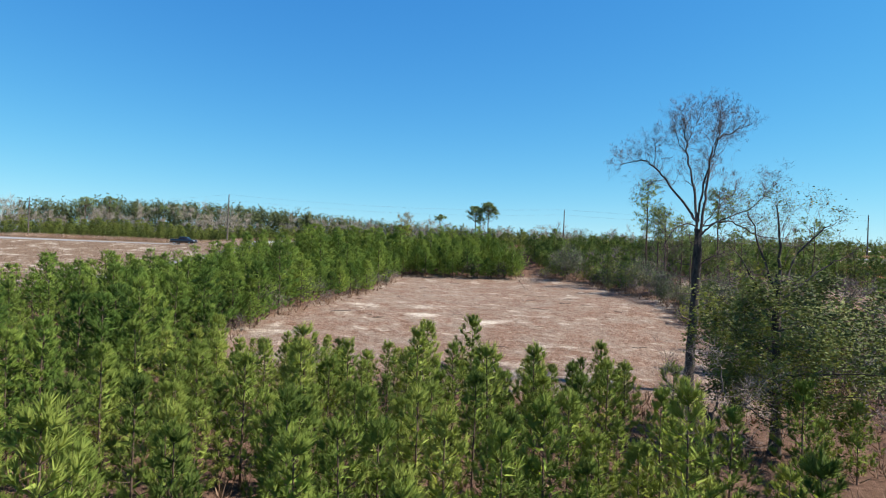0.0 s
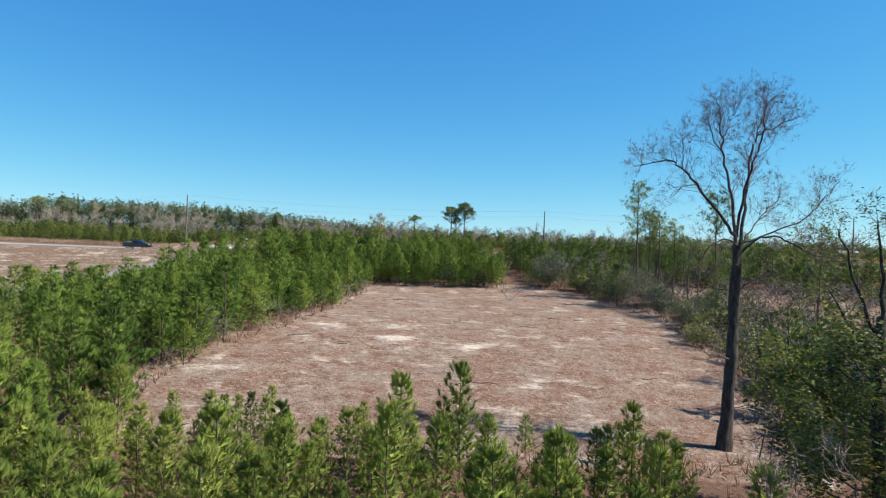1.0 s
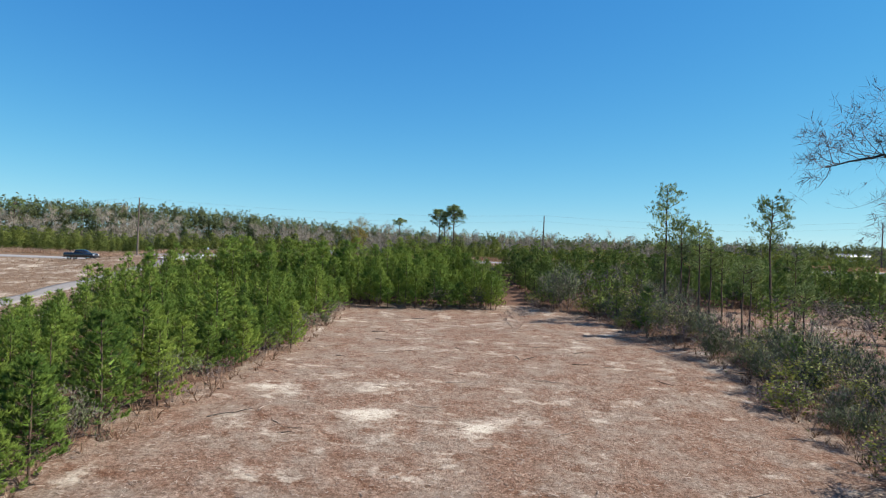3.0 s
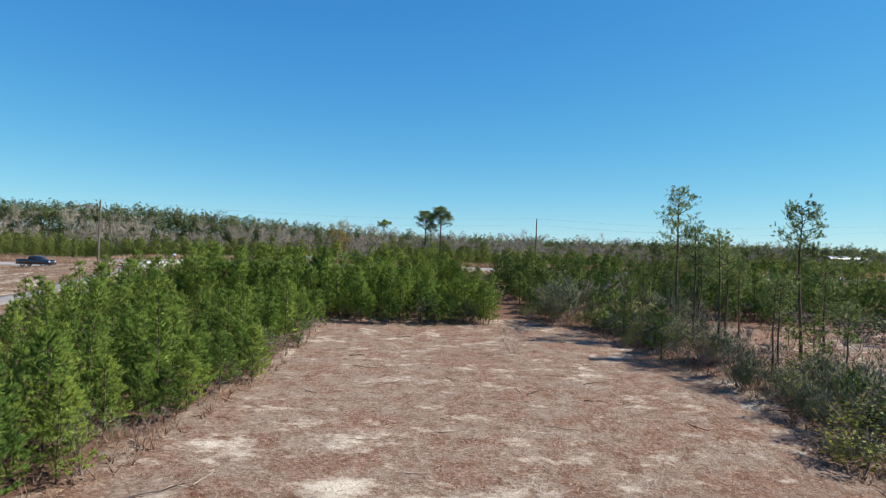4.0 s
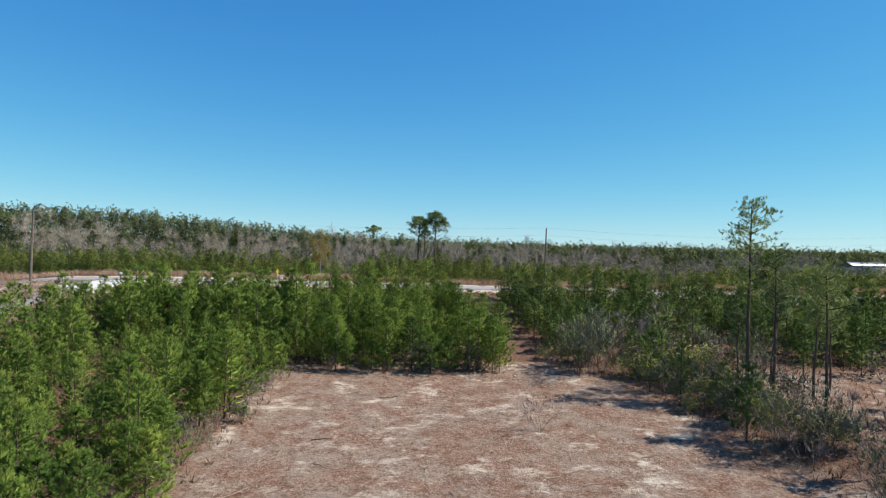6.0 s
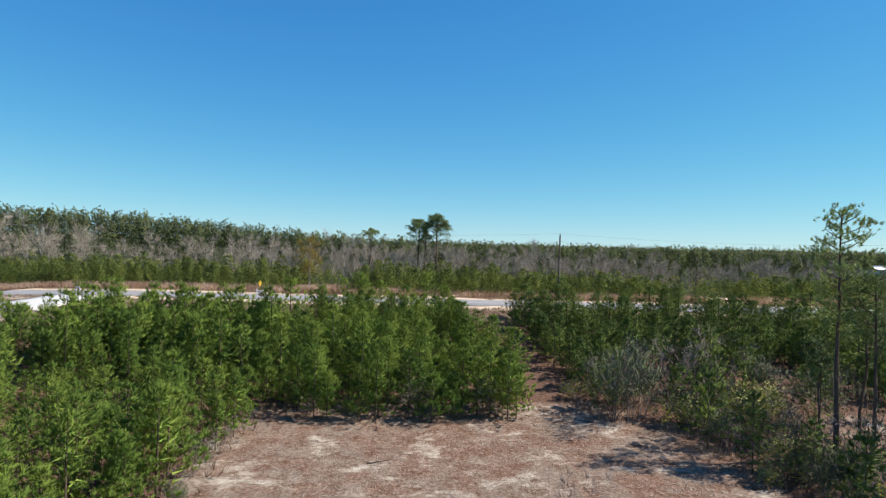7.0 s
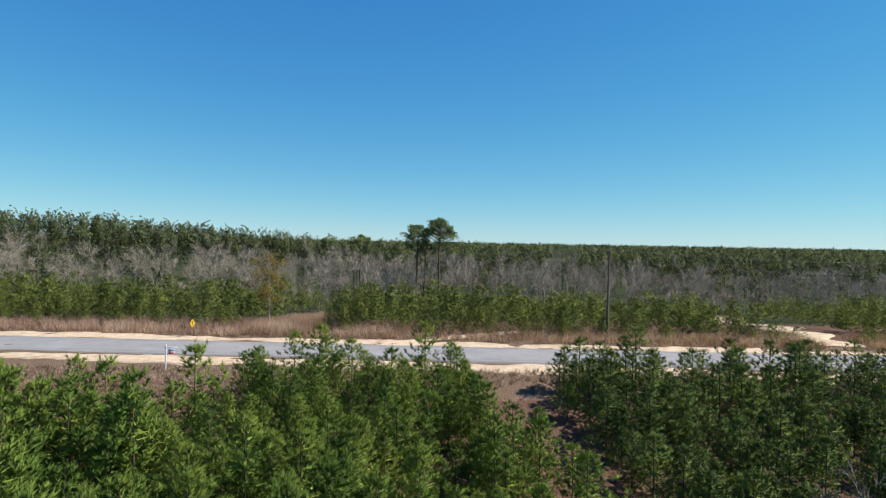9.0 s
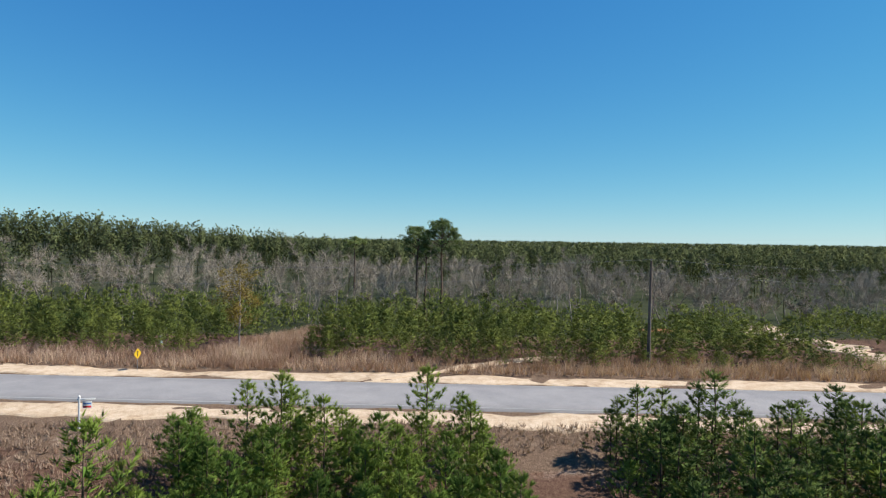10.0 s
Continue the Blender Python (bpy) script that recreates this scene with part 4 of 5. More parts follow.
def tall_pine_parts(seed, h, start=0.55, spread=0.16, n=26, per=16, blade=1.0, fill=4):
    rng = np.random.default_rng(seed)
    wood, crown = Buf(), Buf()
    zs = np.linspace(-0.3, h, 9)
    xy = np.cumsum(rng.normal(0, 0.06, (9, 2)), axis=0)
    xy -= xy[0]
    tube(wood, np.column_stack([xy, zs]), np.linspace(0.011 * h + 0.02, 0.03, 9), 7)
    roots, dirs = [], []
    for k in range(n):
        q = start + (0.98 - start) * (k + rng.random()) / n
        z = q * h
        base = np.array([np.interp(z, zs, xy[:, 0]), np.interp(z, zs, xy[:, 1]), z])
        a = k * 2.4 + rng.normal(0, 0.4)
        ln = 0.8 * h * spread * (0.35 + 0.9 * math.sin(math.pi * min(1, (q - start) / (1.06 - start)) ** 0.8)) * rng.uniform(0.55, 1.2)
        out = unit(np.array([math.cos(a), math.sin(a), rng.uniform(0.15, 0.6)]))
        p = base + out * ln * np.linspace(0, 1, 5)[:, None] + np.array([0, 0, 0.12 * ln]) * np.linspace(0, 1, 5)[:, None] ** 2
        tube(wood, p, np.linspace(0.035, 0.012, 5), 4)
        for j in range(fill):
            c = p[-1] + rng.normal(0, 0.22 * ln**0.5, 3) - out * rng.uniform(0, 0.45) * ln
            for i in range(4):
                roots.append(c + rng.normal(0, 0.17, 3) * [1, 1, 0.6])
                dirs.append(out * 0.4 + np.array([0, 0, 0.6]) + rng.normal(0, 0.35, 3))
    brushes(crown, rng, np.array(roots), unit(np.array(dirs)), 0.22 * blade, per, 0.20 * blade, 0.032 * blade, 0.9)
    return wood, crown


def tall_pine(seed, place, h, start=0.55, spread=0.16, n=26, blade=1.0, fill=4, label="tall slender pine with bare trunk and open dark crown", mat=None):
    tree = empty("tall_pine", place, label, "pine tree", "tall pines")
    wood, crown = tall_pine_parts(seed, h, start, spread, n, 16, blade, fill)
    part("trunk", wood, BARK, tree, "", True)
    part("crown", crown, mat or PINE_OLD, tree)
    return tree


def old_pine(seed, place, h, wide, deep, clumps, mat=None):
    """A grown pine with a bare stem and a domed crown of needle clumps on spreading limbs."""
    tree = empty("old_pine", place, "large old pine with rounded crown above bare woods", "pine tree", "old pines")
    rng = np.random.default_rng(seed)
    wood, crown = Buf(), Buf()
    zs = np.linspace(-0.3, h - deep * 0.25, 8)
    xy = np.cumsum(rng.normal(0, 0.07, (8, 2)), axis=0)
    xy -= xy[-1]
    tube(wood, np.column_stack([xy, zs]), np.linspace(0.24, 0.07, 8), 8)
    for k in range(clumps):
        a = k * 2.4 + rng.normal(0, 0.3)
        u = (k + 0.5) / clumps
        up = max(-0.3, min(1.0, 1 - 1.25 * u + rng.normal(0, 0.16)))
        c = np.array([math.cos(a), math.sin(a), 0]) * wide * math.sqrt(max(0.0, 1 - max(up, -0.1) ** 2)) * rng.uniform(0.45, 1.1)
        c[2] = h - deep + deep * up * (0.85 if up > 0 else 1.8) + rng.normal(0, 0.12)
        base = np.array([0, 0, c[2] - 0.35 * math.hypot(c[0], c[1]) - 0.5])
        base[:2] = [np.interp(base[2], zs, xy[:, 0]), np.interp(base[2], zs, xy[:, 1])]
        s = np.linspace(0, 1, 5)[:, None]
        tube(wood, base + (c - base) * s + np.array([0, 0, -0.3]) * s * (1 - s), np.linspace(0.06, 0.02, 5), 4)
        size = wide * rng.uniform(0.20, 0.28)
        d = unit(rng.normal(0, 1, (46, 3)) + [0, 0, 0.35])
        root = c + d * [size, size, size * 0.55] * rng.uniform(0.3, 1.0, (46, 1))
        brushes(crown, rng, root, unit(d + [0, 0, 0.6]), 0.2, 6, 0.30, 0.06, 0.9)
    part("trunk", wood, BARK, tree, "", True)
    part("crown", crown, mat or PINE_OLD, tree)


big_bare_tree(at(14.0, 33.2))
evergreen_tree(at(13.8, 24.0))
dead_snag(at(9.0, 18.6))
for k, (x, y, h, start, spread, n) in enumerate([
    (27.0, 84.6, 14.1, 0.5, 0.13, 26), (28.0, 83.2, 10.6, 0.6, 0.13, 16), (26.5, 76.0, 9.8, 0.62, 0.14, 14), (31.4, 83.6, 9.0, 0.6, 0.15, 14),
    (32.5, 74.0, 12.4, 0.62, 0.14, 20), (29.9, 73.0, 6.6, 0.6, 0.16, 12), (27.4, 69.7, 6.8, 0.62, 0.18, 10), (27.3, 86.6, 6.0, 0.6, 0.16, 9),
    (30.6, 87.3, 8.0, 0.55, 0.16, 12), (32.9, 84.2, 7.0, 0.55, 0.17, 11), (36.5, 77.0, 7.6, 0.4, 0.2, 14), (30.2, 66.0, 5.5, 0.6, 0.18, 8),
    (40.0, 68.0, 9.0, 0.45, 0.2, 16)]):
    tall_pine(700 + k, at(x, y), h, start, spread, int(n * 1.2), 1.05, 7)
for k, (x, y, top, wide, deep, clumps) in enumerate([(9.6, 179.2, 20.8, 3.1, 3.0, 64), (5.9, 180.5, 19.7, 2.5, 2.3, 42), (7.2, 181.0, 17.0, 1.5, 1.6, 14), (-5.2, 199, 18.0, 1.8, 1.1, 18), (-115, 199, 21.0, 2.6, 2.0, 24), (-128, 207, 21.4, 3.2, 2.0, 26), (-104, 214, 19.6, 2.2, 1.6, 18)]):
    old_pine(740 + k, at(x, y), top - float(land(x, y)), wide, deep, clumps)

# yellowing tree by the roadside grass
tree = empty("yellowing_tree", at(-11.7, 144.2), "thin tree with sparse yellow-brown leaves in tall grass", "tree")
ym = [([(0, 0, 1.5 + k * 0.45), (math.cos(k * 2.4) * 0.7, math.sin(k * 2.4) * 0.7, 2.4 + k * 0.45), (math.cos(k * 2.4) * (1.7 - k * 0.09), math.sin(k * 2.4) * (1.7 - k * 0.09), 3.0 + k * 0.45)], 0.03, 0.008) for k in range(11)]
wood, twigs, ends = branchy(35, ([(0, 0, -0.2), (0.1, 0, 3), (0, 0.1, 8.0)], 0.10, 0.02), ym, 0.25, 0.9, 4, 1)
rng = np.random.default_rng(9)
crown = Buf()
k = rng.integers(0, len(ends), 4500)
leaves(crown, rng, ends[k] + rng.normal(0, 0.25, (4500, 3)), 0.085)
part("trunk", wood, GREYBARK, tree)
part("branchwork", twigs, TWIG, tree)
part("foliage", crown, AUTUMN, tree, "sparse yellow and brown leaves")


# ---------------------------------------------------------------- shrubs
def shrub_meshes(seed, h, wide, leaf, n_leaf, mat, leafsize=0.06, stems=7):
    rng = np.random.default_rng(seed)
    wood, ends = Buf(), []
    for k in range(stems):
        a = rng.uniform(0, 6.28)
        d = unit(np.array([math.cos(a) * wide, math.sin(a) * wide, h]) * rng.uniform(0.6, 1.0, 3) + [0, 0, 0.2])
        limbs(rng, wood, (math.cos(a) * 0.1, math.sin(a) * 0.1, -0.05), d, h * rng.uniform(0.45, 0.7), 0.018, 1, ends, 0.35, 4, 3)
    e, d = np.array([q for q, w in ends]), np.array([w for q, w in ends])
    blades(wood, rng, e, d, 7, 0.55, 0.026, 0.55, 0.1)
    out = [("branchwork", wood.mesh("branchwork", TWIG))]
    if n_leaf:
        crown = Buf()
        k = rng.integers(0, len(e), n_leaf)
        c = e[k] + rng.normal(0, 0.28, (n_leaf, 3))
        c[:, 2] = np.maximum(c[:, 2], 0.1)
        if mat == SCRUB:
            blades(crown, rng, c, unit(d[k] + [0, 0, 0.8]), 2, 0.26, 0.045, 0.35, 0.0, unit(unit(c - [0, 0, h * 0.4]) + [0, 0, 0.3]))
        else:
            leaves(crown, rng, c, leafsize)
        out.append(("foliage", crown.mesh("foliage", mat)))
    return out


kinds = {
    "grey": ("grey-green twiggy shrub at the clearing edge", [shrub_meshes(800 + k, h, w, True, 600, SCRUB, 0.07) for k, (h, w) in enumerate(((2.4, 1.2), (1.7, 1.3), (3.0, 1.2)))]),
    "green": ("dark green leafy shrub on sandy litter", [shrub_meshes(820 + k, h, w, True, 750, BROADLEAF, 0.08) for k, (h, w) in enumerate(((2.0, 1.3), (1.3, 1.2), (2.8, 1.2)))]),
    "bare": ("leafless brown brush shrub in dry litter", [shrub_meshes(840 + k, h, w, False, 0, SCRUB) for k, (h, w) in enumerate(((1.6, 1.3), (2.3, 1.2), (1.1, 1.4)))]),
}


def put_shrub(kind, x, y, s, k, turn):
    label, meshes = kinds[kind]
    sh = empty("shrub", at(x, y), label, "shrub", "scrub along the clearing", turn)
    sh.scale = (s, s, s)
    for name, me in meshes[k % 3]:
        p = new(name, me)
        p.parent = sh


rng = np.random.default_rng(17)
# along the right-hand edge of the clearing
for y in np.arange(34, 92, 1.0):
    edge = float(np.interp(y, *CLEAR_RIGHT))
    for off in (0.9, 2.6, 4.8, 8.0):
        if off > 3 and 66 < y < 90:
            if rng.random() < 0.75:
                continue
        if rng.random() < 0.72:
            kind = ("grey", "bare", "bare", "grey", "green")[int(rng.integers(0, 5))]
            put_shrub(kind, edge + off + rng.normal(0, 0.6), y + rng.normal(0, 0.5), float(rng.uniform(0.75, 1.3)), int(rng.integers(0, 3)), float(rng.uniform(0, 6.28)))
# around the mouth of the trail and along the feet of the pines
for x, y, kind, s, k in [
    (17.6, 91.6, "grey", 1.6, 2), (16.6, 92.3, "grey", 1.3, 2), (18.8, 92.8, "grey", 1.6, 0), (20.6, 95.6, "bare", 1.5, 1), (22.8, 96.4, "bare", 1.7, 1), (24.6, 95.4, "bare", 1.7, 0), (23.6, 98.4, "bare", 1.6, 1), (25.8, 97.2, "grey", 1.5, 1), (21.4, 92.4, "bare", 1.2, 0), (27.6, 98.6, "bare", 1.8, 1), (29.6, 96.0, "grey", 1.4, 1), (24.4, 91.6, "grey", 1.1, 1), (21.5, 91.2, "green", 0.7, 1),
    (23.8, 89.0, "green", 1.25, 2), (24.8, 87.4, "green", 0.9, 0), (8.6, 93.4, "green", 1.0, 2), (7.6, 92.9, "grey", 0.8, 0), (6.3, 94.3, "grey", 0.8, 1), (3.4, 92.9, "grey", 0.95, 0), (1.6, 94.2, "bare", 0.8, 0), (-1.2, 93.9, "green", 0.7, 1),
    (-4.2, 93.4, "bare", 0.8, 0), (14.6, 93.6, "bare", 0.8, 0), (15.2, 96.2, "green", 0.8, 0), (19.8, 97.5, "grey", 1.2, 2), (26.2, 96.5, "bare", 1.5, 1), (28.0, 93.0, "green", 0.9, 0)]:
    put_shrub(kind, x, y, s, k, x * 3.1 + y)
for y in np.arange(36, 94, 1.7):
    edge = float(np.interp(y, *CLEAR_LEFT))
    if rng.random() < 0.7:
        put_shrub(("bare", "grey", "bare")[int(rng.integers(0, 3))], edge - rng.uniform(0.2, 1.2), y, float(rng.uniform(0.35, 0.75)), int(rng.integers(0, 3)), float(rng.uniform(0, 6.28)))
put_shrub("bare", 9.9, 78.0, 0.95, 1, 0.4)
# under the big trees
for k in range(34):
    x, y = rng.uniform(18, 34), rng.uniform(22, 40)
    put_shrub(("bare", "bare", "green", "grey")[k % 4], x, y, float(rng.uniform(0.7, 1.3)), k, float(rng.uniform(0, 6.28)))

# scrub covering the rough land to the right
sb_, sw_ = Buf(), Buf()
rng = np.random.default_rng(18)
sparse = []
for k in range(4):
    w, ends = Buf(), []
    for j in range(5):
        a = rng.uniform(0, 6.28)
        limbs(rng, w, (0, 0, 0), unit(np.array([math.cos(a), math.sin(a), 1.3])), 1.1, 0.02, 0, ends, 0.35, 3, 3)
    e, d = np.array([q for q, _ in ends]), np.array([v for _, v in ends])
    blades(w, rng, e - d * 0.4, d, 16, 0.8, 0.03, 0.5, 0.1)
    lv = Buf()
    q = rng.integers(0, len(e), 90)
    leaves(lv, rng, e[q] + rng.normal(0, 0.25, (90, 3)), 0.12)
    sparse.append((w.packed(), lv.packed()))
for x, y, s, turn in plant_spots(24, 85, 28, 98, 2.6, 19, lambda x, y, u: x > np.interp(y, *CLEAR_RIGHT) + 6 and not (26 < x < 40 and 62 < y < 92 and u > 0.2) and u < 0.95):
    w, lv = sparse[int(abs(x * 7 + y * 3)) % 4]
    m = Matrix.Translation(at(x, y)) @ Matrix.Rotation(turn, 4, "Z") @ Matrix.Scale(s * 1.3, 4)
    sw_.join(w.moved(m))
    if int(x * 5) % 3:
        sb_.join(lv.moved(m))
scrub = stuff("scrub_thicket", sw_, TWIG, "tangled leafless brush over rough cut land", "brush")
part("foliage", sb_, SCRUB, scrub)


# ---------------------------------------------------------------- grass, litter and sticks
def grass_patch(seed, spots, h, per=7, width=0.05, spread=0.28):
    rng = np.random.default_rng(seed)
    b = Buf()
    p = np.array(spots)
    roots = np.column_stack([p, land(p[:, 0], p[:, 1])])
    up = np.tile([0, 0, 1.0], (len(p), 1))
    blades(b, rng, roots, up, per, h, width, spread)
    return b


rng = np.random.default_rng(23)
x = rng.uniform(-110, 115, 9000)
y = road_y(x) + 6.4 + rng.uniform(0, 1, 9000) ** 1.3 * 8.5
keep = (y - road_y(x) < 16) & (polyline_gap(x, y, SAND_TRACK) > 2.3) & (polyline_gap(x, y, [(3.5, 132.2), (12.8, 138.4), (17.5, 140.2)]) > 0.9)
gap_x, gap_y = rng.uniform(-14.5, -4, 1900), rng.uniform(134, 172, 1900)
ok = np.abs(gap_x + 9.6 - 0.10 * (gap_y - 140)) < 4.0 - 0.02 * (gap_y - 134)
spots_ = np.vstack([np.column_stack([x, y])[keep], np.column_stack([gap_x, gap_y])[ok]])
stuff("broom_grass", grass_patch(24, spots_, 0.95, 9, 0.034, 0.26), DRY, "tall tan dry grass along the far roadside", "grass")
x, y = rng.uniform(-33, 60, 14000), rng.uniform(108, 121, 14000)
lim = np.interp(x, [-33, -24, -12, -8, 9, 14, 60], [111, 110.5, 110.5, 116, 117, 118, 117])
keep = (y > lim) & (y < road_y(x) - 5.6)
stuff("verge_grass", grass_patch(25, np.column_stack([x, y])[keep], 0.42, 6, 0.034, 0.5), VERGE, "short reddish brown dry grass on the near verge", "grass")
x, y = rng.uniform(-95, -28, 5200), rng.uniform(50, 128, 5200)
keep = (x < np.interp(y, [0, 30, 52, 69, 90, 107, 118], [-44, -36, -32, -34.5, -36, -37, -31])) & (polyline_gap(x, y, DRIVEWAY) > 2.2)
stuff("field_grass", grass_patch(26, np.column_stack([x, y])[keep], 0.24, 5, 0.05, 0.6), STRAW, "short dry tan grass on the open field", "grass")
# dry growth between the pines
x, y = rng.uniform(-40, 45, 16000), rng.uniform(6, 118, 16000)
keep = ~in_clearing(x, y, -0.6) & (polyline_gap(x, y, TRAIL) > 1.6) & ((x < 24) | (rng.random(16000) < 0.5))
stuff("undergrowth", grass_patch(27, np.column_stack([x, y])[keep], 0.62, 5, 0.05, 0.45), STRAW, "dry red-brown undergrowth between young pines", "undergrowth")

cb2 = Buf()
n = 24000
x, y = rng.uniform(-13, 24, n), rng.uniform(31, 95, n)
keep = in_clearing(x, y, 0.3)
x, y = x[keep], y[keep]
a, ln = rng.uniform(0, math.pi, len(x)), rng.gamma(1.5, 0.024, len(x)) + 0.02
wd = 0.012 + ln * 0.06
c = np.column_stack([x, y, land(x, y) + 0.035])
u = np.column_stack([np.cos(a) * ln, np.sin(a) * ln, rng.normal(0, 0.12, len(x)) * ln])
v = np.column_stack([-np.sin(a) * wd, np.cos(a) * wd, np.zeros(len(x))])
up = np.tile([0, 0, 1.0], (len(x), 1)) * wd[:, None] * 1.2
q = np.stack([c - u - v, c - u + v, c - u + up, c + u - v, c + u + v, c + u + up], 1).reshape(-1, 3)
f = np.arange(len(x))[:, None] * 6
cb2.add(q, np.concatenate([f + [0, 3, 5, 2], f + [2, 5, 4, 1]]))
stuff("wood_debris", cb2, CHIP, "scattered sticks and mulched wood chips on cleared ground", "debris")


def stick(x, y, ln, turn, r, dark):
    bf = Buf()
    rg = np.random.default_rng(int(abs(x * 100 + y)))
    p = np.column_stack([np.linspace(-ln / 2, ln / 2, 6), rg.normal(0, 0.04 * ln, 6), r * 0.8 + np.abs(rg.normal(0, 0.02, 6))])
    tube(bf, p, np.linspace(r, r * 0.4, 6), 5)
    ob = new("fallen_branch", bf.mesh("fallen_branch", DARKBARK if dark else CHIP))
    ob.matrix_basis = Matrix.Translation(at(x, y)) @ Matrix.Rotation(turn, 4, "Z")
    tagged(ob, "dark broken branch lying on the clearing" if dark else "pale weathered stick lying on the clearing", "branch", "fallen branches")


rng = np.random.default_rng(29)
for k in range(46):
    y = float(rng.uniform(38, 93))
    x = float(rng.uniform(np.interp(y, *CLEAR_LEFT) + 0.5, np.interp(y, *CLEAR_RIGHT)))
    stick(x, y, float(rng.uniform(0.7, 2.4)), float(rng.normal(0, 0.7)), float(rng.uniform(0.018, 0.04)), bool(rng.random() < 0.6))
for x, y, ln, turn, r, dark in [(23.3, 90.2, 4.2, 0.25, 0.09, False), (21.6, 91.0, 3.0, -0.5, 0.06, False), (24.6, 62.6, 4.0, -0.12, 0.05, True), (15.4, 31.2, 1.8, 1.0, 0.05, True)]:
    stick(x, y, ln, turn, r, dark)

# two leaning fence stakes by the bare tree
for x, y, tilt in ((15.0, 32.6, 0.25), (15.3, 32.3, 0.12)):
    bf = Buf()
    tube(bf, [(0, 0, -0.1), (tilt * 0.5, 0, 0.6), (tilt, 0, 1.15)], [0.03, 0.028, 0.02], 6)
    ob = new("stake", bf.mesh("stake", DARKBARK))
    ob.matrix_basis = Matrix.Translation(at(x, y))
    tagged(ob, "weathered leaning wooden stake beside the bare tree", "stake", "stakes")


# ---------------------------------------------------------------- poles and wires
POLEWOOD = barky("weathered_pole_wood", (0.060, 0.046, 0.037), (0.176, 0.140, 0.116), 3.0)
STEEL = plain("galvanised_steel", (0.336, 0.344, 0.352), 0.45, 0.8)
CERAMIC = plain("grey_insulator", (0.240, 0.240, 0.248), 0.35)
WIRE = plain("weathered_wire", (0.192, 0.200, 0.208), 0.5, 0.6)
WHITE = plain("white_paint", (0.640, 0.640, 0.624), 0.55, vary=0.05)
YELLOW = plain("traffic_yellow", (0.560, 0.360, 0.016), 0.5, vary=0.05)
BLACK = plain("black_paint", (0.016, 0.016, 0.018), 0.5)
RED = plain("red_print", (0.496, 0.032, 0.040), 0.5, vary=0.06)
BLUE = plain("blue_print", (0.064, 0.152, 0.384), 0.5, vary=0.06)
PALEBLUE = plain("pale_blue_plastic", (0.336, 0.440, 0.560), 0.5, vary=0.06)
LUMBER = barky("bleached_board", (0.272, 0.216, 0.144), (0.480, 0.400, 0.288), 4.0)


def box(buf, lo, hi, bevel=0.0):
    """A box with chamfered upright edges."""
    (x0, y0, z0), (x1, y1, z1) = lo, hi
    c = min(bevel, (x1 - x0) / 2.2, (y1 - y0) / 2.2)
    ring = [(x0 + c, y0), (x1 - c, y0), (x1, y0 + c), (x1, y1 - c), (x1 - c, y1), (x0 + c, y1), (x0, y1 - c), (x0, y0 + c)] if c > 0 else [(x0, y0), (x1, y0), (x1, y1), (x0, y1)]
    n = len(ring)
    v = [(x, y, z0) for x, y in ring] + [(x, y, z1) for x, y in ring]
    q = [[k, (k + 1) % n, n + (k + 1) % n, n + k] for k in range(n)]
    cap = [[0, k + 1, k] for k in range(1, n - 1)] + [[n, n + k, n + k + 1] for k in range(1, n - 1)]
    buf.add(v, q)
    buf.add(v, cap)


def utility_pole(x, y, h, lean=0.0):
    pole = empty("utility_pole", at(x, y), "weathered wooden utility pole with two wires", "utility pole", "roadside poles")
    b = Buf()
    zs = np.linspace(-0.3, h, 8)
    tube(b, np.column_stack([lean * zs / h, np.zeros(8), zs]), np.r_[np.linspace(0.17, 0.105, 7), 0.095], 12)
    tube(b, [(lean, 0, h - 0.01), (lean, 0, h + 0.015)], [0.095, 0.001], 12)
    part("shaft", b, POLEWOOD, pole, "", True)
    for z in (h + 0.02, h - 1.1):
        b = Buf()
        tube(b, [(lean, -0.02, z), (lean, -0.02, z + 0.07), (lean, -0.02, z + 0.10), (lean, -0.02, z + 0.16)], [0.025, 0.06, 0.035, 0.05], 10)
        part("insulator", b, CERAMIC, pole)
    b = Buf()
    tube(b, [(lean * 0.2, -0.17, 0.2), (lean * 0.6, -0.15, h * 0.6)], [0.012, 0.012], 5)
    part("ground_wire", b, STEEL, pole)
    return pole


POLES = [(-104.0, 146.0, 9.6), (-47.3, 126.2, 9.7), (24.3, 136.2, 8.95), (89.0, 133.5, 9.4)]
for x, y, h in POLES:
    utility_pole(x, y, h, 0.12)
for (x0, y0, h0), (x1, y1, h1) in zip(POLES[:-1], POLES[1:]):
    for drop, sag in ((0.12, 1.1), (-1.0, 1.2)):
        t = np.linspace(0, 1, 25)
        za, zb = float(land(x0, y0)) + h0 + drop, float(land(x1, y1)) + h1 + drop
        p = np.column_stack([x0 + 0.12 + (x1 - x0) * t, y0 - 0.02 + (y1 - y0) * t, za + (zb - za) * t - 4 * sag * t * (1 - t)])
        b = Buf()
        tube(b, p, np.full(25, 0.009), 5)
        ob = new("power_line", b.mesh("power_line", WIRE))
        tagged(ob, "thin grey power line strung between roadside poles", "power line", "power lines")


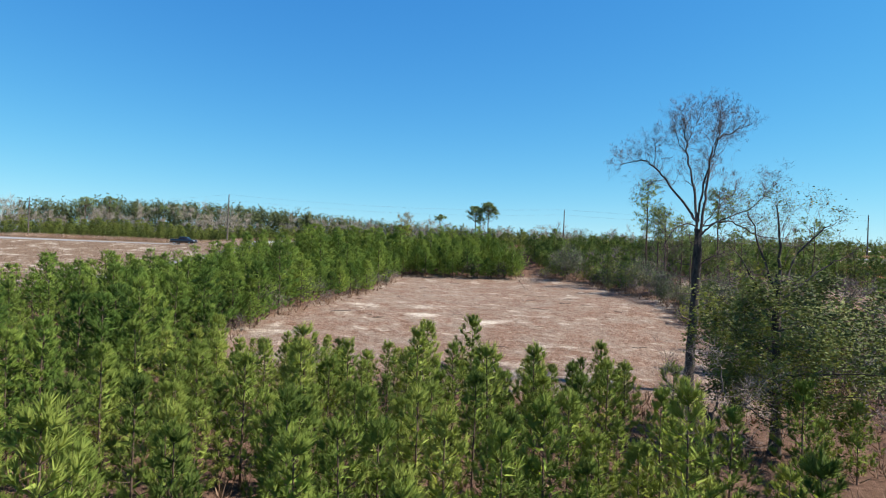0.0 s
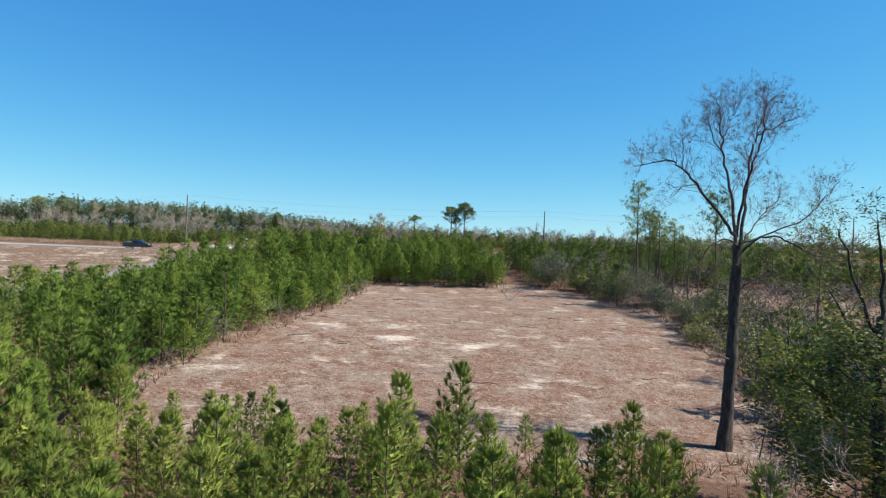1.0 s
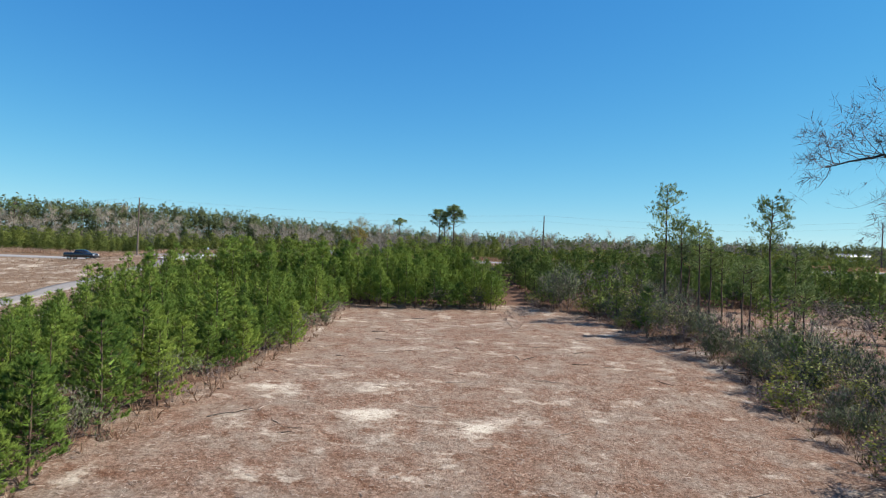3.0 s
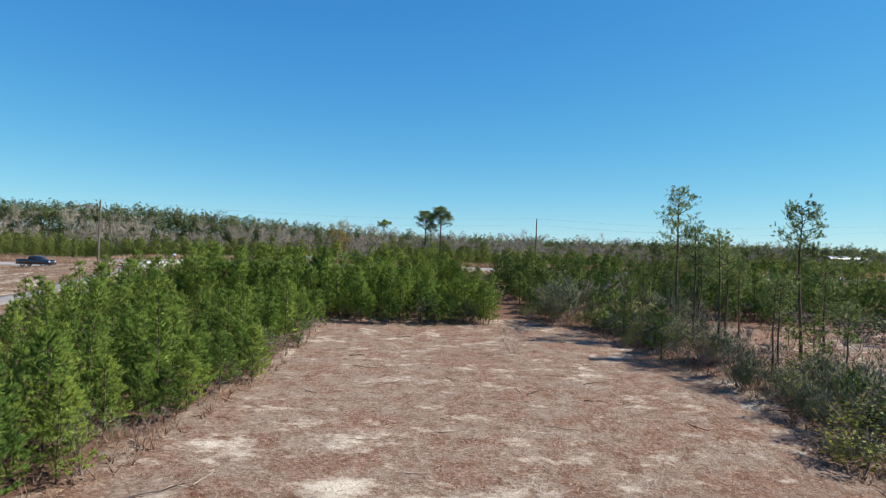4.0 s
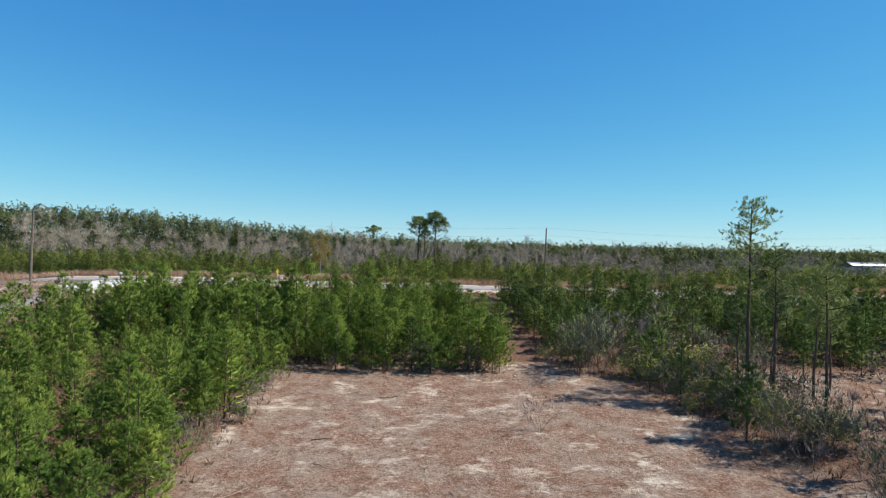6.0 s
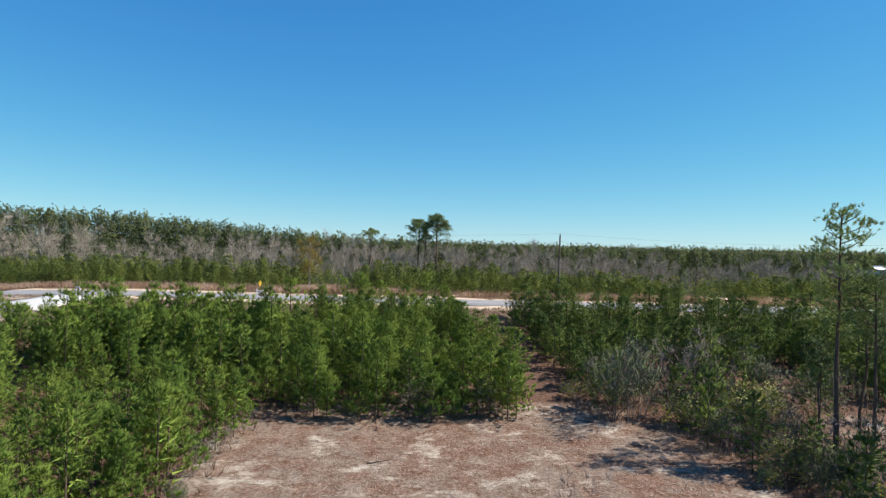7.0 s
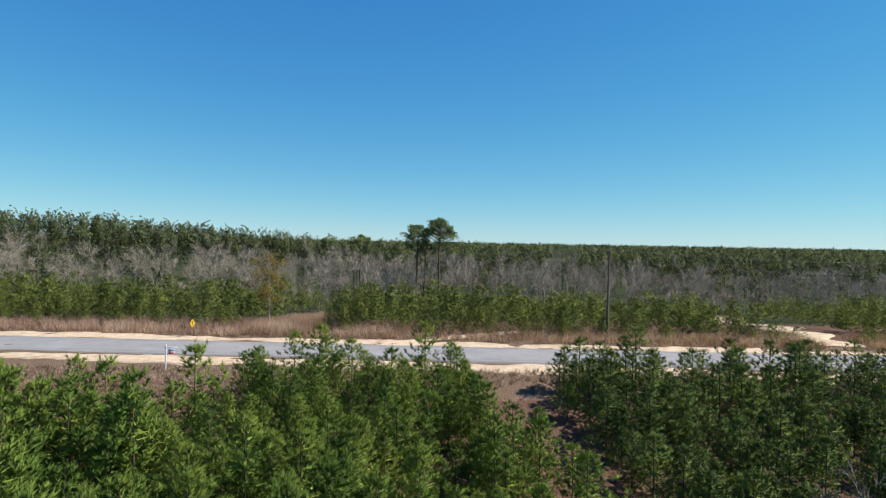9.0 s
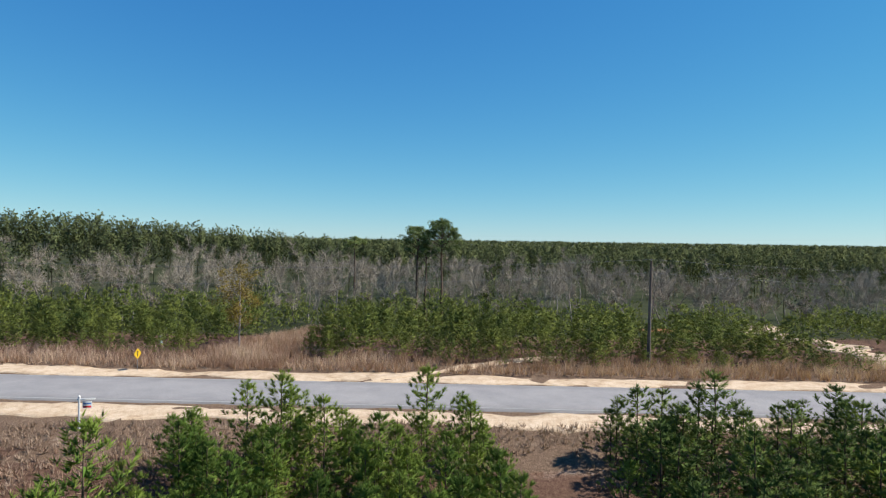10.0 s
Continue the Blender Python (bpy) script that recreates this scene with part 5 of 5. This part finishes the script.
# ---------------------------------------------------------------- roadside signs and boxes
def warning_sign(x, y, turn):
    sign = empty("warning_sign", at(x, y), "yellow diamond road sign on a thin steel post", "road sign", "", turn)
    b = Buf()
    for s in (-1, 1):
        box(b, (-0.03 if s < 0 else 0.012, -0.008, -0.2), (-0.012 if s < 0 else 0.03, 0.012, 1.7))
    box(b, (-0.03, 0.008, -0.2), (0.03, 0.016, 1.7))
    part("post", b, STEEL, sign)
    b = Buf()
    r, c = 0.44, 0.05
    ring = [(c, r - c), (-c, r - c), (-r + c, c), (-r + c, -c), (-c, -r + c), (c, -r + c), (r - c, -c), (r - c, c)]
    v = [(p, -0.012, 1.30 + q) for p, q in ring] + [(p, -0.009, 1.30 + q) for p, q in ring]
    b.add(v, [[k, (k + 1) % 8, 8 + (k + 1) % 8, 8 + k] for k in range(8)])
    b.add(v, [[0, k, k + 1] for k in range(1, 7)] + [[8, 8 + k + 1, 8 + k] for k in range(1, 7)])
    plate = part("plate", b, YELLOW, sign, "yellow diamond plate")
    b = Buf()
    box(b, (-0.05, -0.017, 1.10), (0.05, -0.0125, 1.42))
    box(b, (-0.13, -0.017, 1.42), (0.13, -0.0125, 1.49))
    part("symbol", b, BLACK, plate, "black symbol")


def sale_sign(x, y, turn):
    sign = empty("yard_sign", at(x, y), "white post with hanging red and blue sign panel", "sign", "", turn)
    b = Buf()
    box(b, (-0.05, -0.05, -0.2), (0.05, 0.05, 1.75), 0.012)
    tube(b, [(0, 0, 1.75), (0, 0, 1.80), (0, 0, 1.86)], [0.07, 0.07, 0.005], 8)
    part("post", b, WHITE, sign)
    b = Buf()
    box(b, (-0.12, -0.035, 1.58), (0.78, 0.035, 1.66), 0.01)
    part("arm", b, WHITE, sign)
    b = Buf()
    box(b, (0.16, -0.012, 1.12), (0.62, 0.012, 1.50), 0.004)
    panel = part("panel", b, WHITE, sign, "white panel with coloured print")
    for name, mat, z0, z1 in (("red_band", RED, 1.15, 1.25), ("blue_band", BLUE, 1.34, 1.41)):
        b = Buf()
        box(b, (0.19, -0.017, z0), (0.59, -0.0125, z1))
        part(name, b, mat, panel)
    for px in (0.20, 0.58):
        b = Buf()
        tube(b, [(px, 0, 1.50), (px, 0, 1.58)], [0.006, 0.006], 5)
        part("hanger", b, STEEL, sign)


def mailbox(x, y, turn):
    mb = empty("mailbox", at(x, y), "pale blue-grey mailbox on a dark post", "mailbox", "", turn)
    b = Buf()
    box(b, (-0.05, -0.05, -0.2), (0.05, 0.05, 1.05), 0.01)
    part("post", b, POLEWOOD, mb)
    b = Buf()
    box(b, (-0.10, -0.28, 1.05), (0.10, 0.28, 1.08))
    part("bracket", b, POLEWOOD, mb)
    b = Buf()
    ang = np.linspace(0, math.pi, 9)
    prof = [(-0.13, 1.08)] + [(-0.13 * math.cos(a), 1.22 + 0.13 * math.sin(a)) for a in ang] + [(0.13, 1.08)]
    n = len(prof)
    v = [(p, -0.30, z) for p, z in prof] + [(p, 0.30, z) for p, z in prof]
    b.add(v, [[k, (k + 1) % n, n + (k + 1) % n, n + k] for k in range(n)])
    b.add(v, [[0, k, k + 1] for k in range(1, n - 1)] + [[n, n + k + 1, n + k] for k in range(1, n - 1)])
    shell = part("shell", b, PALEBLUE, mb, "pale blue rounded shell")
    b = Buf()
    box(b, (-0.11, -0.315, 1.10), (0.11, -0.303, 1.30), 0.0)
    part("door", b, WHITE, shell, "white front door")
    b = Buf()
    box(b, (0.132, -0.10, 1.20), (0.142, 0.06, 1.24))
    part("flag", b, RED, mb, "red flag")


def utility_pedestal(x, y):
    p = empty("utility_pedestal", at(x, y), "pale blue and white utility pedestal in dry grass", "utility box")
    b = Buf()
    box(b, (-0.14, -0.12, -0.1), (0.14, 0.12, 0.62), 0.03)
    part("body", b, PALEBLUE, p)
    b = Buf()
    box(b, (-0.16, -0.14, 0.62), (0.16, 0.14, 0.85), 0.03)
    part("cap", b, WHITE, p, "white cap")


warning_sign(-16.7, 134.2, radians(76))
sale_sign(-14.0, 120.4, radians(14))
mailbox(-34.6, 123.4, radians(-5))
utility_pedestal(-20.4, 148.4)
b = Buf()
tube(b, [(0.75, 0, -0.1), (0.4, 0, 0.6), (0, 0, 1.5)], [0.055, 0.055, 0.05], 7)
ob = new("leaning_board", b.mesh("leaning_board", LUMBER))
ob.matrix_basis = Matrix.Translation(at(-37.5, 137.6))
tagged(ob, "bleached yellow board leaning in roadside grass", "board")


# ---------------------------------------------------------------- pickup truck
TRUCK, nt_, b_ = material("dark_blue_black_car_paint", 0.25, 0.5)
nt_.links.new(ramp(nt_, noise_fac(nt_, 2.0), [(0.3, (0.008, 0.010, 0.018)), (0.7, (0.013, 0.016, 0.028))]), b_.inputs["Base Color"])
b_.inputs["Coat Weight"].default_value = 0.8
GLASSDARK, nt_, b_ = material("tinted_glass", 0.05, 0.6)
b_.inputs["Base Color"].default_value = (0.012, 0.014, 0.017, 1)
TYRE = plain("tyre_rubber", (0.022, 0.022, 0.022), 0.9)
CHROME = plain("chrome", (0.72, 0.72, 0.73), 0.15, 1.0, vary=0.03)
LAMP = plain("headlamp_lens", (0.75, 0.77, 0.8), 0.1, vary=0.03)
REDLAMP = plain("tail_lamp_lens", (0.35, 0.02, 0.02), 0.2)


def loft(buf, sections):
    """Skins rings of equal length, closed at both ends."""
    n = len(sections[0])
    v = np.concatenate([np.array(s, float) for s in sections])
    m = len(sections)
    q = [[i * n + k, i * n + (k + 1) % n, (i + 1) * n + (k + 1) % n, (i + 1) * n + k] for i in range(m - 1) for k in range(n)]
    buf.add(v, q)
    buf.add(v, [[0, k + 1, k] for k in range(1, n - 1)] + [[(m - 1) * n, (m - 1) * n + k, (m - 1) * n + k + 1] for k in range(1, n - 1)])


def ring(x, half, z0, z1, top_in=0.06):
    """A rounded cross-section of a car body at x."""
    r = 0.07
    return [(x, -half + r, z0), (x, half - r, z0), (x, half, z0 + r), (x, half, z1 - 0.22), (x, half - top_in, z1 - 0.03), (x, half - top_in - 0.08, z1), (x, -half + top_in + 0.08, z1), (x, -half + top_in, z1 - 0.03), (x, -half, z1 - 0.22), (x, -half, z0 + r)]


def pickup(x, y, turn):
    """Nose towards +x of its own axes; a compact one."""
    truck = empty("pickup_truck", at(x, y, 0.0), "dark blue-black crew cab pickup parked on the roadside", "truck", "", turn)
    truck.scale = (0.88, 0.88, 0.88)
    b = Buf()
    loft(b, [ring(-2.92, 0.93, 0.55, 1.30), ring(-2.85, 0.98, 0.48, 1.34), ring(-1.9, 1.0, 0.45, 1.34), ring(-0.9, 1.0, 0.42, 1.34), ring(0.9, 1.0, 0.42, 1.34), ring(1.3, 1.0, 0.42, 1.30), ring(2.2, 0.99, 0.42, 1.24), ring(2.75, 0.95, 0.45, 1.16), ring(2.9, 0.86, 0.5, 1.06)])
    part("body", b, TRUCK, truck, "", True)
    b = Buf()
    loft(b, [ring(-0.95, 0.86, 1.28, 1.36, 0.1), ring(-0.80, 0.82, 1.28, 1.86, 0.12), ring(0.1, 0.82, 1.28, 1.92, 0.12), ring(0.55, 0.82, 1.28, 1.86, 0.12), ring(1.35, 0.86, 1.24, 1.34, 0.1)])
    cab = part("cab", b, TRUCK, truck, "", True)
    for side in (-1, 1):
        for x0, x1, z in ((-0.70, 0.02, 1.78), (0.10, 0.72, 1.76)):
            b = Buf()
            yy = side * 0.842
            v = [(x0, yy, 1.40), (x1 + (0.22 if x0 > 0 else 0), yy, 1.40), (x1 - (0.08 if x0 > 0 else 0), yy * 0.955, z), (x0 + (0.06 if x0 < 0 else 0), yy * 0.955, z)]
            v += [(p, q - side * 0.02, r) for p, q, r in v]
            b.add(v, [[0, 1, 2, 3], [7, 6, 5, 4], [0, 4, 5, 1], [1, 5, 6, 2], [2, 6, 7, 3], [3, 7, 4, 0]])
            part("side_window", b, GLASSDARK, cab, "dark tinted side window")
        b = Buf()
        box(b, (0.78, side * 0.98 - 0.10, 1.36), (0.90, side * 0.98 + 0.10, 1.56), 0.03)
        part("mirror", b, TRUCK, truck)
        b = Buf()
        box(b, (2.66, side * 0.72 - 0.17, 0.88), (2.915, side * 0.72 + 0.17, 1.06), 0.04)
        part("headlight", b, LAMP, truck, "clear headlight")
        b = Buf()
        box(b, (-2.935, side * 0.86 - 0.07, 0.85), (-2.85, side * 0.86 + 0.07, 1.25), 0.02)
        part("tail_light", b, REDLAMP, truck, "red tail light")
    b = Buf()
    v = [(0.66, -0.70, 1.82), (0.66, 0.70, 1.82), (1.30, 0.76, 1.36), (1.30, -0.76, 1.36)]
    v += [(p + 0.03, q, r + 0.03) for p, q, r in v]
    b.add(v, [[3, 2, 1, 0], [4, 5, 6, 7], [0, 1, 5, 4], [1, 2, 6, 5], [2, 3, 7, 6], [3, 0, 4, 7]])
    part("windshield", b, GLASSDARK, cab, "tinted windshield")
    b = Buf()
    box(b, (2.80, -0.55, 0.66), (2.935, 0.55, 1.02), 0.03)
    grille = part("grille", b, BLACK, truck, "black grille")
    for z in (0.74, 0.84, 0.94):
        b = Buf()
        box(b, (2.93, -0.52, z), (2.955, 0.52, z + 0.025))
        part("grille_bar", b, CHROME, grille)
    for name, x0, x1, z0, z1 in (("front_bumper", 2.82, 3.02, 0.42, 0.62), ("rear_bumper", -3.05, -2.88, 0.45, 0.64)):
        b = Buf()
        box(b, (x0, -0.95, z0), (x1, 0.95, z1), 0.06)
        part(name, b, CHROME if "rear" in name else TRUCK, truck)
    b = Buf()
    box(b, (-2.86, -0.86, 1.335), (-1.02, 0.86, 1.352))
    part("bed_cover", b, BLACK, truck, "black bed cover")
    for wx in (-1.80, 1.88):
        for side in (-1, 1):
            wheel = Buf()
            tube(wheel, [(wx, side * 0.72, 0.39), (wx, side * 0.75, 0.39), (wx, side * 0.97, 0.39), (wx, side * 1.0, 0.39)], [0.33, 0.39, 0.39, 0.33], 22)
            tyre = part("wheel", wheel, TYRE, truck, "black tyre", True)
            b = Buf()
            tube(b, [(wx, side * 0.95, 0.39), (wx, side * 0.985, 0.39), (wx, side * 0.96, 0.39)], [0.25, 0.22, 0.01], 14)
            part("rim", b, CHROME, tyre, "grey alloy rim")


pickup(-55.6, 124.4, radians(-5))


# ---------------------------------------------------------------- distant shed
shed = empty("shed", at(151.8, 228.0, 3.2), "small white metal shed among far pines", "shed")
b = Buf()
box(b, (-6, -4, -5), (6, 4, 3.0))
part("wall", b, WHITE, shed)
b = Buf()
b.add([(-6.4, -4.4, 2.95), (6.4, -4.4, 2.95), (6.4, 0, 4.6), (-6.4, 0, 4.6), (6.4, 4.4, 2.95), (-6.4, 4.4, 2.95)], [[0, 1, 2, 3], [3, 2, 4, 5], [0, 5, 4, 1]])
part("roof", b, STEEL, shed, "pale metal gable roof")
